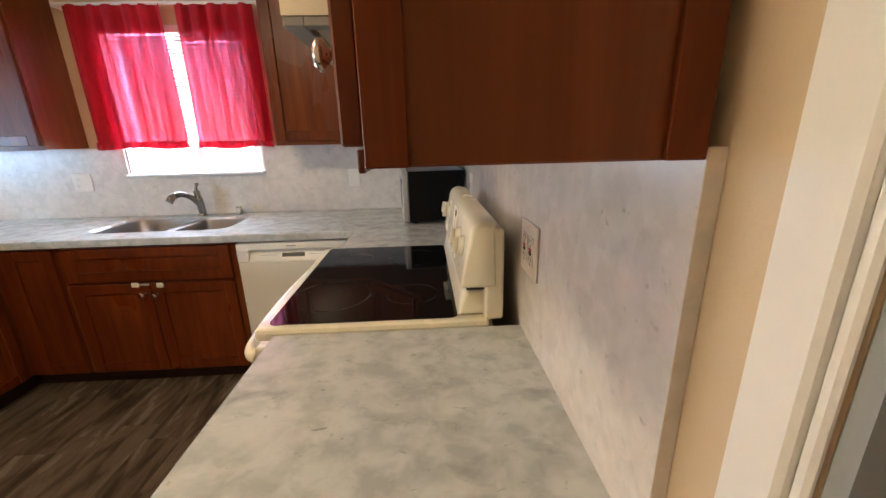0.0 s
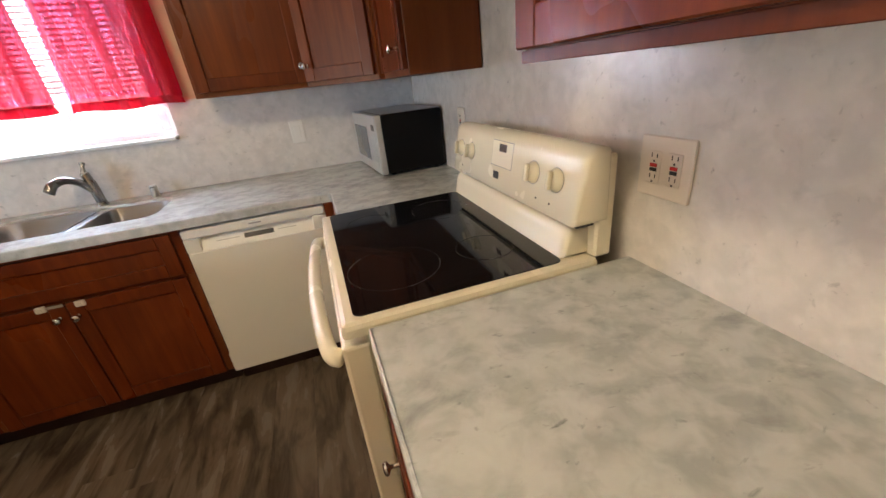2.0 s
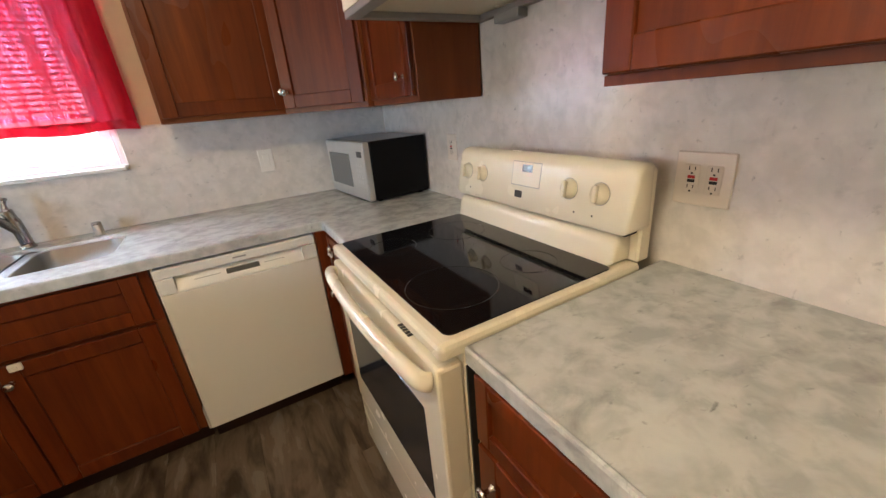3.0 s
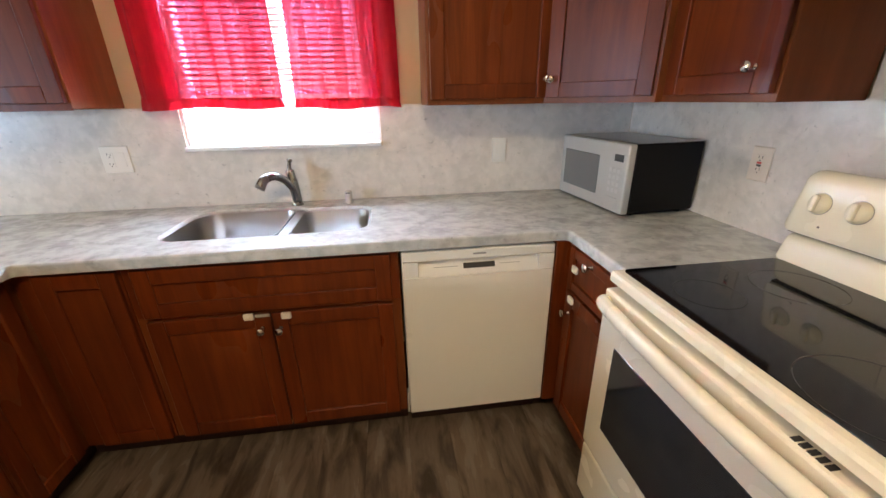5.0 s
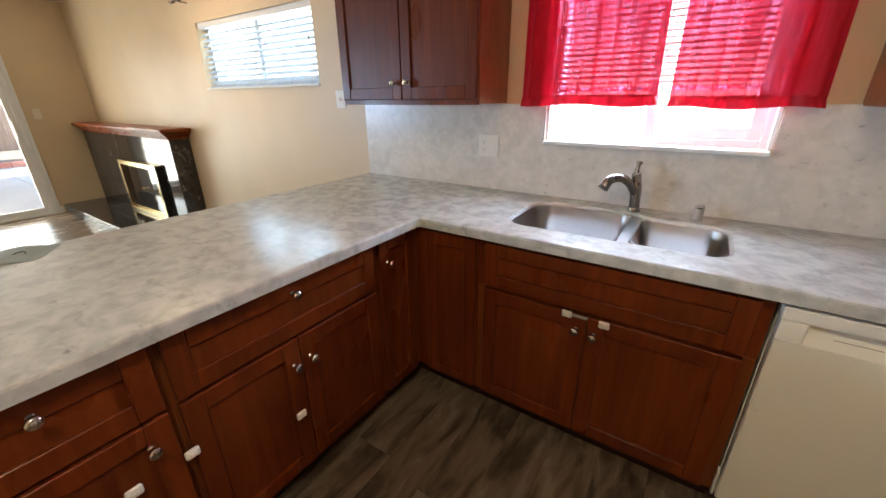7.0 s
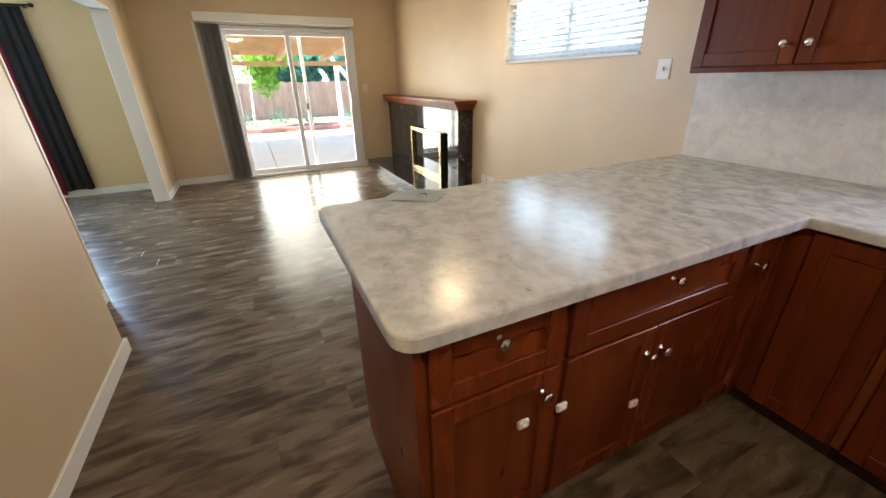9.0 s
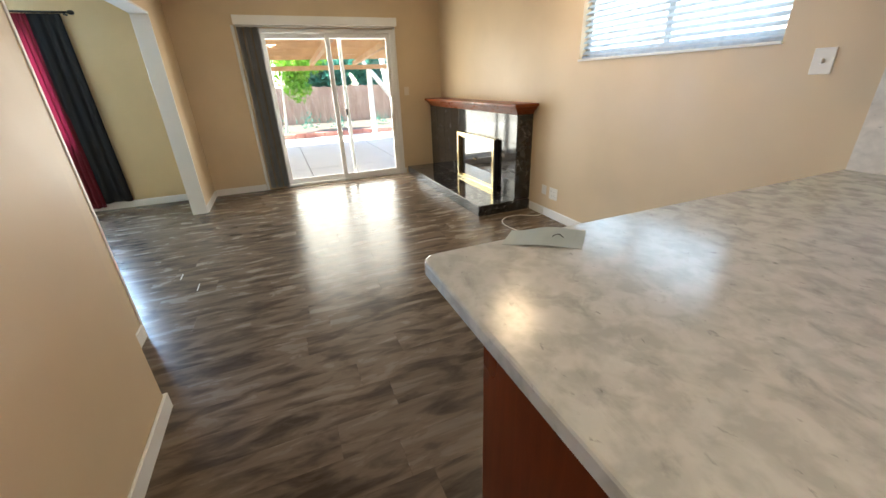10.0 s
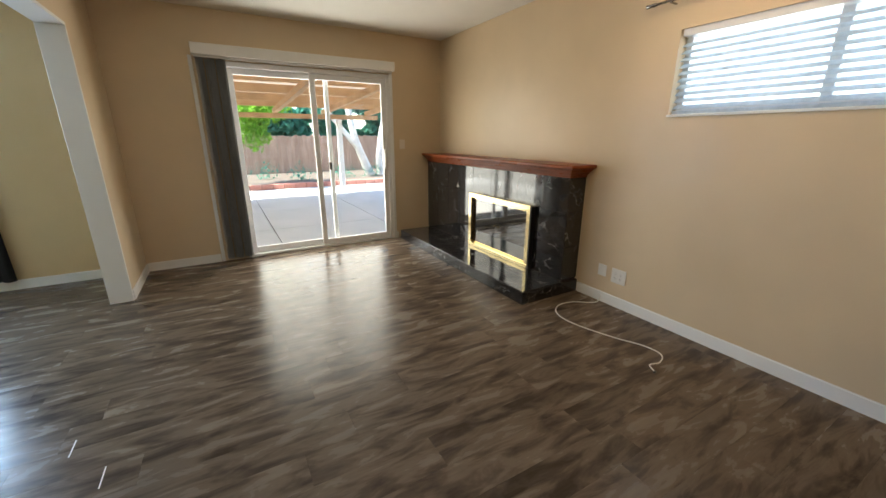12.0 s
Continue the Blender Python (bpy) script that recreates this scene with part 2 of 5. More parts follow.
GREYTXT = plain("grey_print", (0.3, 0.3, 0.29), 0.5)
VINYL = plain("white_vinyl_frame", (0.8, 0.8, 0.8), 0.35)
ALU = plain("aluminium_frame", (0.5, 0.48, 0.45), 0.4, 0.6)
GRANITE = granite()
RED = fabric("red_cotton", (0.5, 0.003, 0.02), 0.13, open_part=0.15)
DARKRED = fabric("wine_red_satin", (0.16, 0.008, 0.018), 0.25)
BLACKCLOTH = fabric("black_curtain_cloth", (0.008, 0.008, 0.009), 0.05)
VANE = fabric("grey_vinyl_vane", (0.58, 0.6, 0.61), 0.12)
SLAT = fabric("white_blind_slat", (0.72, 0.78, 0.84), 0.58)
SLAT_K = fabric("cream_mini_blind_slat", (0.6, 0.58, 0.55), 0.12)
GLASS = clear_glass("window_glass")
PAPER = plain("grey_green_paper", (0.33, 0.4, 0.39), 0.6)
CORD = plain("white_cable", (0.7, 0.66, 0.6), 0.5)
LAMP = glow("warm_lamp_glass", (1.0, 0.74, 0.45), 6.0)
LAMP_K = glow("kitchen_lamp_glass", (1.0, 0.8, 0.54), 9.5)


def stone(name, a, b_, sc, rough=0.9, relief=0.4):
    m, t, b = material(name, a, rough)
    n = noise_of(t, place(t), sc, 6, 0.65)
    t.links.new(ramp(t, n, [(0.3, a), (0.7, b_)]), b.inputs["Base Color"])
    bump(t, b, noise_of(t, place(t), sc * 9, 3), relief, 0.01)
    return m


CONCRETE = stone("patio_concrete", (0.44, 0.46, 0.47), (0.55, 0.56, 0.57), 1.6)
SOIL = stone("planting_bed_soil", (0.05, 0.038, 0.028), (0.17, 0.14, 0.11), 7)
BRICKRED = stone("red_brick", (0.4, 0.16, 0.12), (0.52, 0.25, 0.2), 8)
BARK = stone("pale_bark", (0.58, 0.54, 0.48), (0.78, 0.74, 0.68), 6)
FENCE = wood("weathered_fence_wood", (0.4, 0.24, 0.17), (0.6, 0.42, 0.32), 0.85)
RAFTER = wood("pale_cover_timber", (0.46, 0.28, 0.15), (0.6, 0.4, 0.23), 0.7, "x")
STUCCO = paint("outside_stucco", (0.6, 0.55, 0.47), 0.9, 0.6)
LEAF = fabric("leaf_green", (0.22, 0.45, 0.05), 0.55)
REDFENCE = wood("red_stained_boards", (0.22, 0.035, 0.025), (0.34, 0.065, 0.045), 0.8)
LEAF2 = fabric("leaf_blue_green", (0.08, 0.3, 0.22), 0.5)
SHEET = fabric("white_corrugated_sheet", (0.55, 0.46, 0.36), 0.25)

# ---- building helpers ----


def thing(name, at, label, category, group="", kind=""):
    """An Empty at the base of a thing; its parts are built in world places under it."""
    ob = new(name)
    ob.location = at
    ob.empty_display_size = 0.05
    return tagged(ob, label, category, group, kind)


def root_place(ob):
    while ob.parent:
        ob = ob.parent
    return Vector(ob.location)


def part(name, bm, mat, parent=None, label="", smooth=False, crease=0):
    """Links a bmesh, built in world places, as one mesh object under a thing or part."""
    bmesh.ops.recalc_face_normals(bm, faces=bm.faces[:])
    if parent:
        bmesh.ops.translate(bm, verts=bm.verts[:], vec=-root_place(parent))
    me = bpy.data.meshes.new(name)
    bm.to_mesh(me)
    bm.free()
    me.materials.append(mat)
    if smooth:
        for p in me.polygons:
            p.use_smooth = True
    if crease:
        me.set_sharp_from_angle(angle=radians(crease))
    ob = new(name, me)
    if parent:
        ob.parent = parent
    if label:
        ob["label"] = label
    return ob


def box(bm, x0, x1, y0, y1, z0, z1, r=0.0, m=None, seg=1):
    vs = [bm.verts.new((x, y, z)) for x in (x0, x1) for y in (y0, y1) for z in (z0, z1)]
    fs = [bm.faces.new([vs[i] for i in q]) for q in ((0, 1, 3, 2), (4, 6, 7, 5), (0, 4, 5, 1), (2, 3, 7, 6), (0, 2, 6, 4), (1, 5, 7, 3))]
    got = vs
    if r > 0:
        es = list({e for f in fs for e in f.edges})
        res = bmesh.ops.bevel(bm, geom=es, offset=r, segments=seg, profile=0.5, affect="EDGES", clamp_overlap=True)
        got = list({v for v in vs if v.is_valid} | set(res["verts"]))
    if m is not None:
        bmesh.ops.transform(bm, matrix=m, verts=got)
    return bm


def B(*a, **k):
    return box(bmesh.new(), *a, **k)


def face_at(o, u, n):
    """Local (along, outward, up) to world, for a front whose outward side is n."""
    u, n = Vector(u), Vector(n)
    m = Matrix.Identity(4)
    m.col[0][:3], m.col[1][:3], m.col[2][:3], m.col[3][:3] = u, n, (0, 0, 1), o
    return m


def lathe(bm, profile, seg=20, m=None):
    """Turned shape about z from (radius, height) pairs."""
    rings = []
    for r, z in profile:
        rings.append([bm.verts.new((r * math.cos(2 * math.pi * k / seg), r * math.sin(2 * math.pi * k / seg), z)) for k in range(seg)])
    for a, b in zip(rings, rings[1:]):
        for k in range(seg):
            bm.faces.new((a[k], a[(k + 1) % seg], b[(k + 1) % seg], b[k]))
    for ring in (rings[0], rings[-1]):
        if (ring[0].co - ring[seg // 2].co).length > 1e-5:
            bm.faces.new(ring)
    if m is not None:
        bmesh.ops.transform(bm, matrix=m, verts=[v for r in rings for v in r])
    return bm


def tube(bm, pts, radii, seg=10, caps=True):
    """A round tube along points; one radius for each."""
    pts = [Vector(p) for p in pts]
    rings, up = [], Vector((0.13, 0.21, 0.97))
    for i, p in enumerate(pts):
        d = (pts[min(i + 1, len(pts) - 1)] - pts[max(i - 1, 0)]).normalized()
        a = d.cross(up)
        if a.length < 1e-3:
            a = d.cross(Vector((1, 0, 0)))
        a.normalize()
        b = d.cross(a)
        r = radii[i] if isinstance(radii, (list, tuple)) else radii
        rings.append([bm.verts.new(p + r * (math.cos(2 * math.pi * k / seg) * a + math.sin(2 * math.pi * k / seg) * b)) for k in range(seg)])
    for a, b in zip(rings, rings[1:]):
        for k in range(seg):
            bm.faces.new((a[k], a[(k + 1) % seg], b[(k + 1) % seg], b[k]))
    if caps:
        bm.faces.new(rings[0])
        bm.faces.new(rings[-1])
    return bm


def smooth_line(pts, n=8):
    """Catmull-Rom through points."""
    p = [Vector(q) for q in pts]
    p = [p[0] * 2 - p[1]] + p + [p[-1] * 2 - p[-2]]
    out = []
    for i in range(1, len(p) - 2):
        for k in range(n):
            t = k / n
            out.append(0.5 * ((2 * p[i]) + (p[i + 1] - p[i - 1]) * t + (2 * p[i - 1] - 5 * p[i] + 4 * p[i + 1] - p[i + 2]) * t * t + (3 * p[i] - p[i - 1] - 3 * p[i + 1] + p[i + 2]) * t ** 3))
    return out + [p[-2]]


def outline(corners, seg=5):
    """A closed plan outline from (x, y, corner radius)."""
    out, n = [], len(corners)
    for i, (x, y, r) in enumerate(corners):
        p = Vector((x, y))
        if r <= 0:
            out.append(p)
            continue
        a = (Vector(corners[i - 1][:2]) - p).normalized()
        b = (Vector(corners[(i + 1) % n][:2]) - p).normalized()
        half = a.angle(b) / 2
        cut = r / math.tan(half)
        c = p + (a + b).normalized() * (r / math.sin(half))
        s, e = p + a * cut - c, p + b * cut - c
        turn = s.angle_signed(e)
        for k in range(seg + 1):
            q = s.copy()
            q.rotate(Matrix.Rotation(-turn * k / seg, 2))
            out.append(c + q)
    return out


def inset(loop, d):
    """The outline moved inwards by d (outwards when negative); loop runs either way round."""
    area = sum(a.x * b.y - b.x * a.y for a, b in zip(loop, loop[1:] + loop[:1]))
    s, out, n = (1 if area > 0 else -1), [], len(loop)
    for i, p in enumerate(loop):
        e1, e2 = (p - loop[i - 1]), (loop[(i + 1) % n] - p)
        n1 = Vector((-e1.y, e1.x)).normalized() * s
        n2 = Vector((-e2.y, e2.x)).normalized() * s
        m = n1 + n2
        out.append(p + m * (d / max(0.3, 0.5 * m.length_squared)) if m.length > 1e-6 else p.copy())
    return out


def ring_of(bm, loop, z):
    return [bm.verts.new((p.x, p.y, z)) for p in loop]


def skin(bm, rings):
    for a, b in zip(rings, rings[1:]):
        for k in range(len(a)):
            bm.faces.new((a[k], a[(k + 1) % len(a)], b[(k + 1) % len(b)], b[k]))


def fill(bm, *rings):
    es = []
    for r in rings:
        for k in range(len(r)):
            e = bm.edges.get((r[k], r[(k + 1) % len(r)]))
            es.append(e or bm.edges.new((r[k], r[(k + 1) % len(r)])))
    bmesh.ops.triangle_fill(bm, use_beauty=True, use_dissolve=False, edges=es)


def slab(bm, loop, z0, z1, r=0.004, holes=()):
    """A flat slab with eased top edge, and holes through it."""
    rings = [ring_of(bm, loop, z0), ring_of(bm, loop, z1 - r), ring_of(bm, inset(loop, r * 0.3), z1 - r * 0.3), ring_of(bm, inset(loop, r), z1)]
    skin(bm, rings)
    tops, bottoms = [rings[-1]], [rings[0]]
    for h in holes:
        hr = [ring_of(bm, inset(h, -r), z1), ring_of(bm, h, z1 - r), ring_of(bm, h, z0)]
        skin(bm, hr)
        tops.append(hr[0])
        bottoms.append(hr[-1])
    fill(bm, *tops)
    fill(bm, *bottoms)
    return bm


def holed_wall(name, axis, at, thick, a0, a1, z1, holes, mat, label, z0=0.0):
    """A wall across axis ('x' or 'y'), from at to at + thick, with rectangular holes (a0, a1, z0, z1)."""
    bm = bmesh.new()
    cuts = sorted({a0, a1, *[v for h in holes for v in h[:2]]})
    for lo, hi in zip(cuts, cuts[1:]):
        mid, spans, z = (lo + hi) / 2, [], z0
        for h in sorted([h for h in holes if h[0] < mid < h[1]], key=lambda q: q[2]):
            spans.append((z, h[2]))
            z = h[3]
        spans.append((z, z1))
        for s0, s1 in spans:
            if s1 - s0 > 1e-4:
                t0, t1 = sorted((at, at + thick))
                if axis == "y":
                    box(bm, lo, hi, t0, t1, s0, s1)
                else:
                    box(bm, t0, t1, lo, hi, s0, s1)
    bmesh.ops.remove_doubles(bm, verts=bm.verts[:], dist=1e-5)
    ob = part(name, bm, mat)
    return tagged(ob, label, "wall", kind="structure")


# ---- structure ----
H = 2.55
FAR = -8.605
KITCHEN_WIN = (-2.222, -1.322, 1.195, 2.10)
HIGH_WIN = (-5.442, -3.905, 1.503, 2.025)
SLIDER = (-2.56, -0.74, 0.0, 2.09)
FRONT_WIN = (-6.45, -4.86, 0.86, 2.02)
holed_wall("wall_north", "y", 0.0, 0.16, FAR - 0.16, 0.16, H, [KITCHEN_WIN, HIGH_WIN], WALL, "beige painted wall with two window openings")
holed_wall("wall_west", "x", FAR, -0.16, -3.59, 0.0, H, [SLIDER], WALL, "beige painted wall round the sliding door")
holed_wall("wall_west_olive", "x", FAR, -0.16, -7.4, -3.59, H, [FRONT_WIN], OLIVE, "olive green painted wall of the front room")
holed_wall("wall_east", "x", 0.018, 0.14, -3.24, 0.0, H, [(-3.2, -2.532, 0.0, 2.04)], WALL, "beige painted kitchen wall with a doorway")
holed_wall("wall_hall", "y", -3.24, -0.425, -4.275, 0.158, H, [], WALL, "beige painted wall beside the kitchen walkway")
holed_wall("wall_divider", "y", -3.515, -0.15, FAR, -4.275, H, [(-7.772, -5.035, 0.0, 2.13)], WALL, "beige dividing wall with a wide cased opening")
holed_wall("wall_south", "y", -7.24, -0.16, FAR, -3.3, H, [], OLIVE, "olive green painted wall of the front room")
holed_wall("wall_front_east", "x", -3.46, 0.16, -7.24, -3.668, H, [], OLIVE, "olive green painted wall of the front room")
tagged(part("ceiling", B(FAR - 0.16, 0.16, -7.4, 0.16, H, H + 0.12), CEIL), "off-white painted flat ceiling", "ceiling", kind="structure")
tagged(part("wall_backing", B(0.6, 0.7, -3.6, -2.2, 0, H), WALL), "plain wall closing the space behind the doorway", "wall", kind="structure")

# cased opening liners
bm = bmesh.new()
box(bm, -7.775, -7.75, -3.671, -3.509, 0, 2.108, 0.003)
tagged(part("trim", bm, TRIM), "white painted end casing of the wide opening", "trim", kind="structure")
tagged(part("trim", B(-5.055, -5.032, -3.671, -3.509, 0, 2.108, 0.003), TRIM), "white painted end casing of the wide opening", "trim", kind="structure")
tagged(part("trim", B(-7.775, -5.032, -3.671, -3.509, 2.108, 2.133, 0.003), TRIM), "white painted head casing of the wide opening", "trim", kind="structure")


def baseboard(x0, x1, y0, y1):
    bm = B(x0, x1, y0, y1, 0.0, 0.09)
    es = [e for e in bm.edges if all(v.co.z > 0.05 for v in e.verts)]
    bmesh.ops.bevel(bm, geom=es, offset=0.006, segments=2, affect="EDGES")
    tagged(part("baseboard", bm, TRIM), "white painted baseboard along the wall", "baseboard", kind="structure")


baseboard(-6.03, -3.165, -0.015, -0.001)
baseboard(FAR + 0.001, FAR + 0.015, -3.5, -2.84)
baseboard(FAR + 0.001, FAR + 0.015, -0.735, -0.67)
baseboard(FAR + 0.001, FAR + 0.015, -7.2, -3.69)
baseboard(FAR + 0.016, -7.777, -3.514, -3.5)
baseboard(-5.03, -4.291, -3.514, -3.5)
baseboard(-4.292, -0.02, -3.239, -3.225)
baseboard(-4.29, -4.276, -3.499, -3.24)

# doorway in the kitchen's east wall, with its closed door
dw = thing("door_1", (0.1, -2.89, 0), "grey painted closed door in a cream cased doorway", "door", kind="structure")
part("door_slab", B(0.1, 0.14, -3.19, -2.552, 0.005, 2.03, 0.003), GREY_DOORWAY, dw)
bm = bmesh.new()
box(bm, 0.002, 0.0175, -2.52, -2.472, 0, 2.11, 0.004)
box(bm, 0.009, 0.0175, -2.5315, -2.5205, 0, 2.1, 0.003)
part("casing", bm, TRIM, dw)
# jamb and stop take the door's grey: shade on white-grey put into colour
part("jamb", B(0.0185, 0.158, -2.546, -2.533, 0, 2.04), GREY_DOORWAY, dw)
part("door_stop", B(0.085, 0.098, -2.562, -2.547, 0, 2.03), GREY_DOORWAY, dw)

# backsplash
sp = "light marble-patterned laminate backsplash panel"
bm = slab(bmesh.new(), [Vector(p) for p in ((-3.464, 0.9155), (-3.464, 1.372), (-2.225, 1.372), (-2.225, 1.181), (-1.319, 1.181), (-1.319, 1.372), (-0.0005, 1.372), (-0.0005, 0.9155))], 0.0005, 0.0155, 0.001)
bmesh.ops.transform(bm, matrix=Matrix.Rotation(radians(90), 4, "X"), verts=bm.verts[:])
tagged(part("backsplash", bm, SPLASH), sp, "backsplash", kind="structure")
bm = slab(bmesh.new(), [Vector(p) for p in ((0.016, 0.9155), (0.016, 1.372), (1.062, 1.372), (1.062, 1.85), (1.832, 1.85), (1.832, 1.372), (2.404, 1.372), (2.404, 0.9155), (1.836, 0.9155), (1.836, 0.6), (1.07, 0.6), (1.07, 0.9155))], 0.0, 0.0175, 0.001)
turn_e = Matrix.Identity(4)
turn_e.col[0][:3], turn_e.col[1][:3], turn_e.col[2][:3], turn_e.col[3][:3] = (0, -1, 0), (0, 0, 1), (-1, 0, 0), (0.0175, 0, 0)
bmesh.ops.transform(bm, matrix=turn_e, verts=bm.verts[:])
tagged(part("backsplash", bm, SPLASH), sp, "backsplash", kind="structure")


# ---- windows ----
def pane(parent, x0, x1, y0, y1, z0, z1):
    ob = part("pane", B(x0, x1, y0, y1, z0, z1), GLASS, parent)
    ob.visible_shadow = False
    return ob


def frame_y(bm, x0, x1, y0, y1, z0, z1, w):
    box(bm, x0, x0 + w, y0, y1, z0, z1, 0.003)
    box(bm, x1 - w, x1, y0, y1, z0, z1, 0.003)
    box(bm, x0 + w, x1 - w, y0, y1, z0, z0 + w, 0.003)
    box(bm, x0 + w, x1 - w, y0, y1, z1 - w, z1, 0.003)
    return bm


x0, x1, z0, z1 = KITCHEN_WIN
w1 = thing("window_1", (-1.77, 0.08, z0), "white vinyl sliding window above the kitchen sink", "window", kind="structure")
part("window_frame", frame_y(bmesh.new(), x0 + 0.001, x1 - 0.001, 0.05, 0.12, z0 + 0.001, z1 - 0.001, 0.035), VINYL, w1)
part("sash", frame_y(bmesh.new(), -1.79, x1 - 0.037, 0.055, 0.085, z0 + 0.037, z1 - 0.037, 0.045), VINYL, w1)
pane(w1, x0 + 0.037, -1.79, 0.095, 0.1, z0 + 0.037, z1 - 0.037)
pane(w1, -1.745, x1 - 0.083, 0.068, 0.073, z0 + 0.083, z1 - 0.083)
part("window_sill", B(x0 + 0.004, x1 - 0.004, -0.06, 0.05, 1.183, 1.2015, 0.004), TRIM, w1, "white projecting sill")
for a, b in ((x0, x0 + 0.012), (x1 - 0.012, x1)):
    part("reveal", B(a, b, -0.004, 0.0495, 1.202, z1 - 0.001, 0.001), TRIM, w1)
x0, x1, z0, z1 = HIGH_WIN
w2 = thing("window_2", (-4.67, 0.08, z0), "white high slider window in the living room wall", "window", kind="structure")
part("window_frame", frame_y(bmesh.new(), x0 + 0.001, x1 - 0.001, 0.08, 0.14, z0 + 0.001, z1 - 0.001, 0.04), VINYL, w2)
part("mullion", B(-4.7, -4.65, 0.085, 0.135, z0 + 0.041, z1 - 0.041, 0.003), VINYL, w2)
pane(w2, x0 + 0.041, -4.7, 0.1, 0.105, z0 + 0.041, z1 - 0.041)
pane(w2, -4.65, x1 - 0.041, 0.1, 0.105, z0 + 0.041, z1 - 0.041)
part("window_sill", B(x0 - 0.006, x1 + 0.006, -0.012, 0.079, z0 - 0.012, z0 + 0.004, 0.003), TRIM, w2)
y0, y1, z0, z1 = FRONT_WIN
w3 = thing("window_3", (FAR - 0.08, -5.65, z0), "white front room window behind long curtains", "window", kind="structure")
rot = face_at((FAR - 0.14, 0, 0), (0, 1, 0), (1, 0, 0))
bm = frame_y(bmesh.new(), y0 + 0.001, y1 - 0.001, 0.0, 0.06, z0 + 0.001, z1 - 0.001, 0.045)
box(bm, -5.68, -5.63, 0.0, 0.06, z0 + 0.046, z1 - 0.046)
bmesh.ops.transform(bm, matrix=rot, verts=bm.verts[:])
part("window_frame", bm, VINYL, w3)
pane(w3, FAR - 0.12, FAR - 0.115, y0 + 0.046, -5.68, z0 + 0.046, z1 - 0.046)
pane(w3, FAR - 0.12, FAR - 0.115, -5.63, y1 - 0.046, z0 + 0.046, z1 - 0.046)

# sliding patio door
y0, y1, z0, z1 = SLIDER
sd = thing("door_2", (FAR - 0.07, -1.65, 0), "white framed sliding glass patio door, closed", "door", kind="structure")


def frame_x(bm, x0, x1, y0, y1, z0, z1, w, top=None, bottom=None):
    box(bm, x0, x1, y0, y0 + w, z0, z1, 0.003)
    box(bm, x0, x1, y1 - w, y1, z0, z1, 0.003)
    box(bm, x0, x1, y0 + w, y1 - w, z0, z0 + (bottom or w), 0.003)
    box(bm, x0, x1, y0 + w, y1 - w, z1 - (top or w), z1, 0.003)
    return bm


part("door_frame", frame_x(bmesh.new(), FAR - 0.14, FAR + 0.012, y0 + 0.001, y1 - 0.001, 0.001, z1 - 0.001, 0.045, 0.05, 0.03), VINYL, sd)
part("fixed_panel", frame_x(bmesh.new(), FAR - 0.075, FAR - 0.045, y0 + 0.046, -1.63, 0.032, z1 - 0.052, 0.055, 0.06, 0.07), VINYL, sd)
slp = part("sliding_panel", frame_x(bmesh.new(), FAR - 0.035, FAR - 0.005, -1.70, y1 - 0.046, 0.032, z1 - 0.052, 0.06, 0.06, 0.07), VINYL, sd)
part("pull_handle", B(FAR - 0.004, FAR + 0.03, y1 - 0.1, y1 - 0.07, 0.95, 1.2, 0.008), VINYL, slp)
pane(sd, FAR - 0.062, FAR - 0.057, y0 + 0.102, -1.686, 0.103, z1 - 0.113)
pane(sd, FAR - 0.022, FAR - 0.017, -1.639, y1 - 0.107, 0.103, z1 - 0.113)
screen_stile = part("screen_stile", B(FAR - 0.13, FAR - 0.1, -1.52, -1.47, 0.032, z1 - 0.052, 0.003), VINYL, sd)
part("latch", B(FAR - 0.0995, FAR - 0.08, -1.53, -1.5, 0.96, 1.05, 0.003), BLACK, screen_stile, "black latch")
part("casing", B(FAR + 0.001, FAR + 0.018, -2.835, -2.8, 0, 2.12, 0.003), VINYL, sd)
part("casing", B(FAR + 0.001, FAR + 0.018, y1 + 0.0, y1 + 0.04, 0, z1 + 0.04, 0.003), VINYL, sd)

# ---- kitchen ----
TOP, UNDER = 0.915, 0.875
FRONT_Y, FRONT_E, FRONT_P = -0.66, -0.612, -2.574  # faces of the sink run, east run and peninsula cabinets

# knob and child latch, built once
knob_src = None


def knob(parent, place_at, n):
    global knob_src
    m = Matrix.Translation(place_at) @ Vector((0, 0, 1)).rotation_difference(Vector(n)).to_matrix().to_4x4()
    if knob_src is None:
        bm = lathe(bmesh.new(), [(0.009, 0), (0.0085, 0.002), (0.0055, 0.004), (0.0048, 0.019), (0.008, 0.022), (0.0152, 0.026), (0.0158, 0.031), (0.011, 0.0355), (0.0, 0.037)], 14)
        me = bpy.data.meshes.new("knob")
        bmesh.ops.recalc_face_normals(bm, faces=bm.faces[:])
        bm.to_mesh(me)
        bm.free()
        me.materials.append(CHROME)
        for p in me.polygons:
            p.use_smooth = True
        knob_src = me
    ob = new("knob", knob_src)
    ob.parent = parent
    ob.matrix_basis = Matrix.Translation(-root_place(parent)) @ m
    ob["label"] = "satin nickel round knob"
    return ob


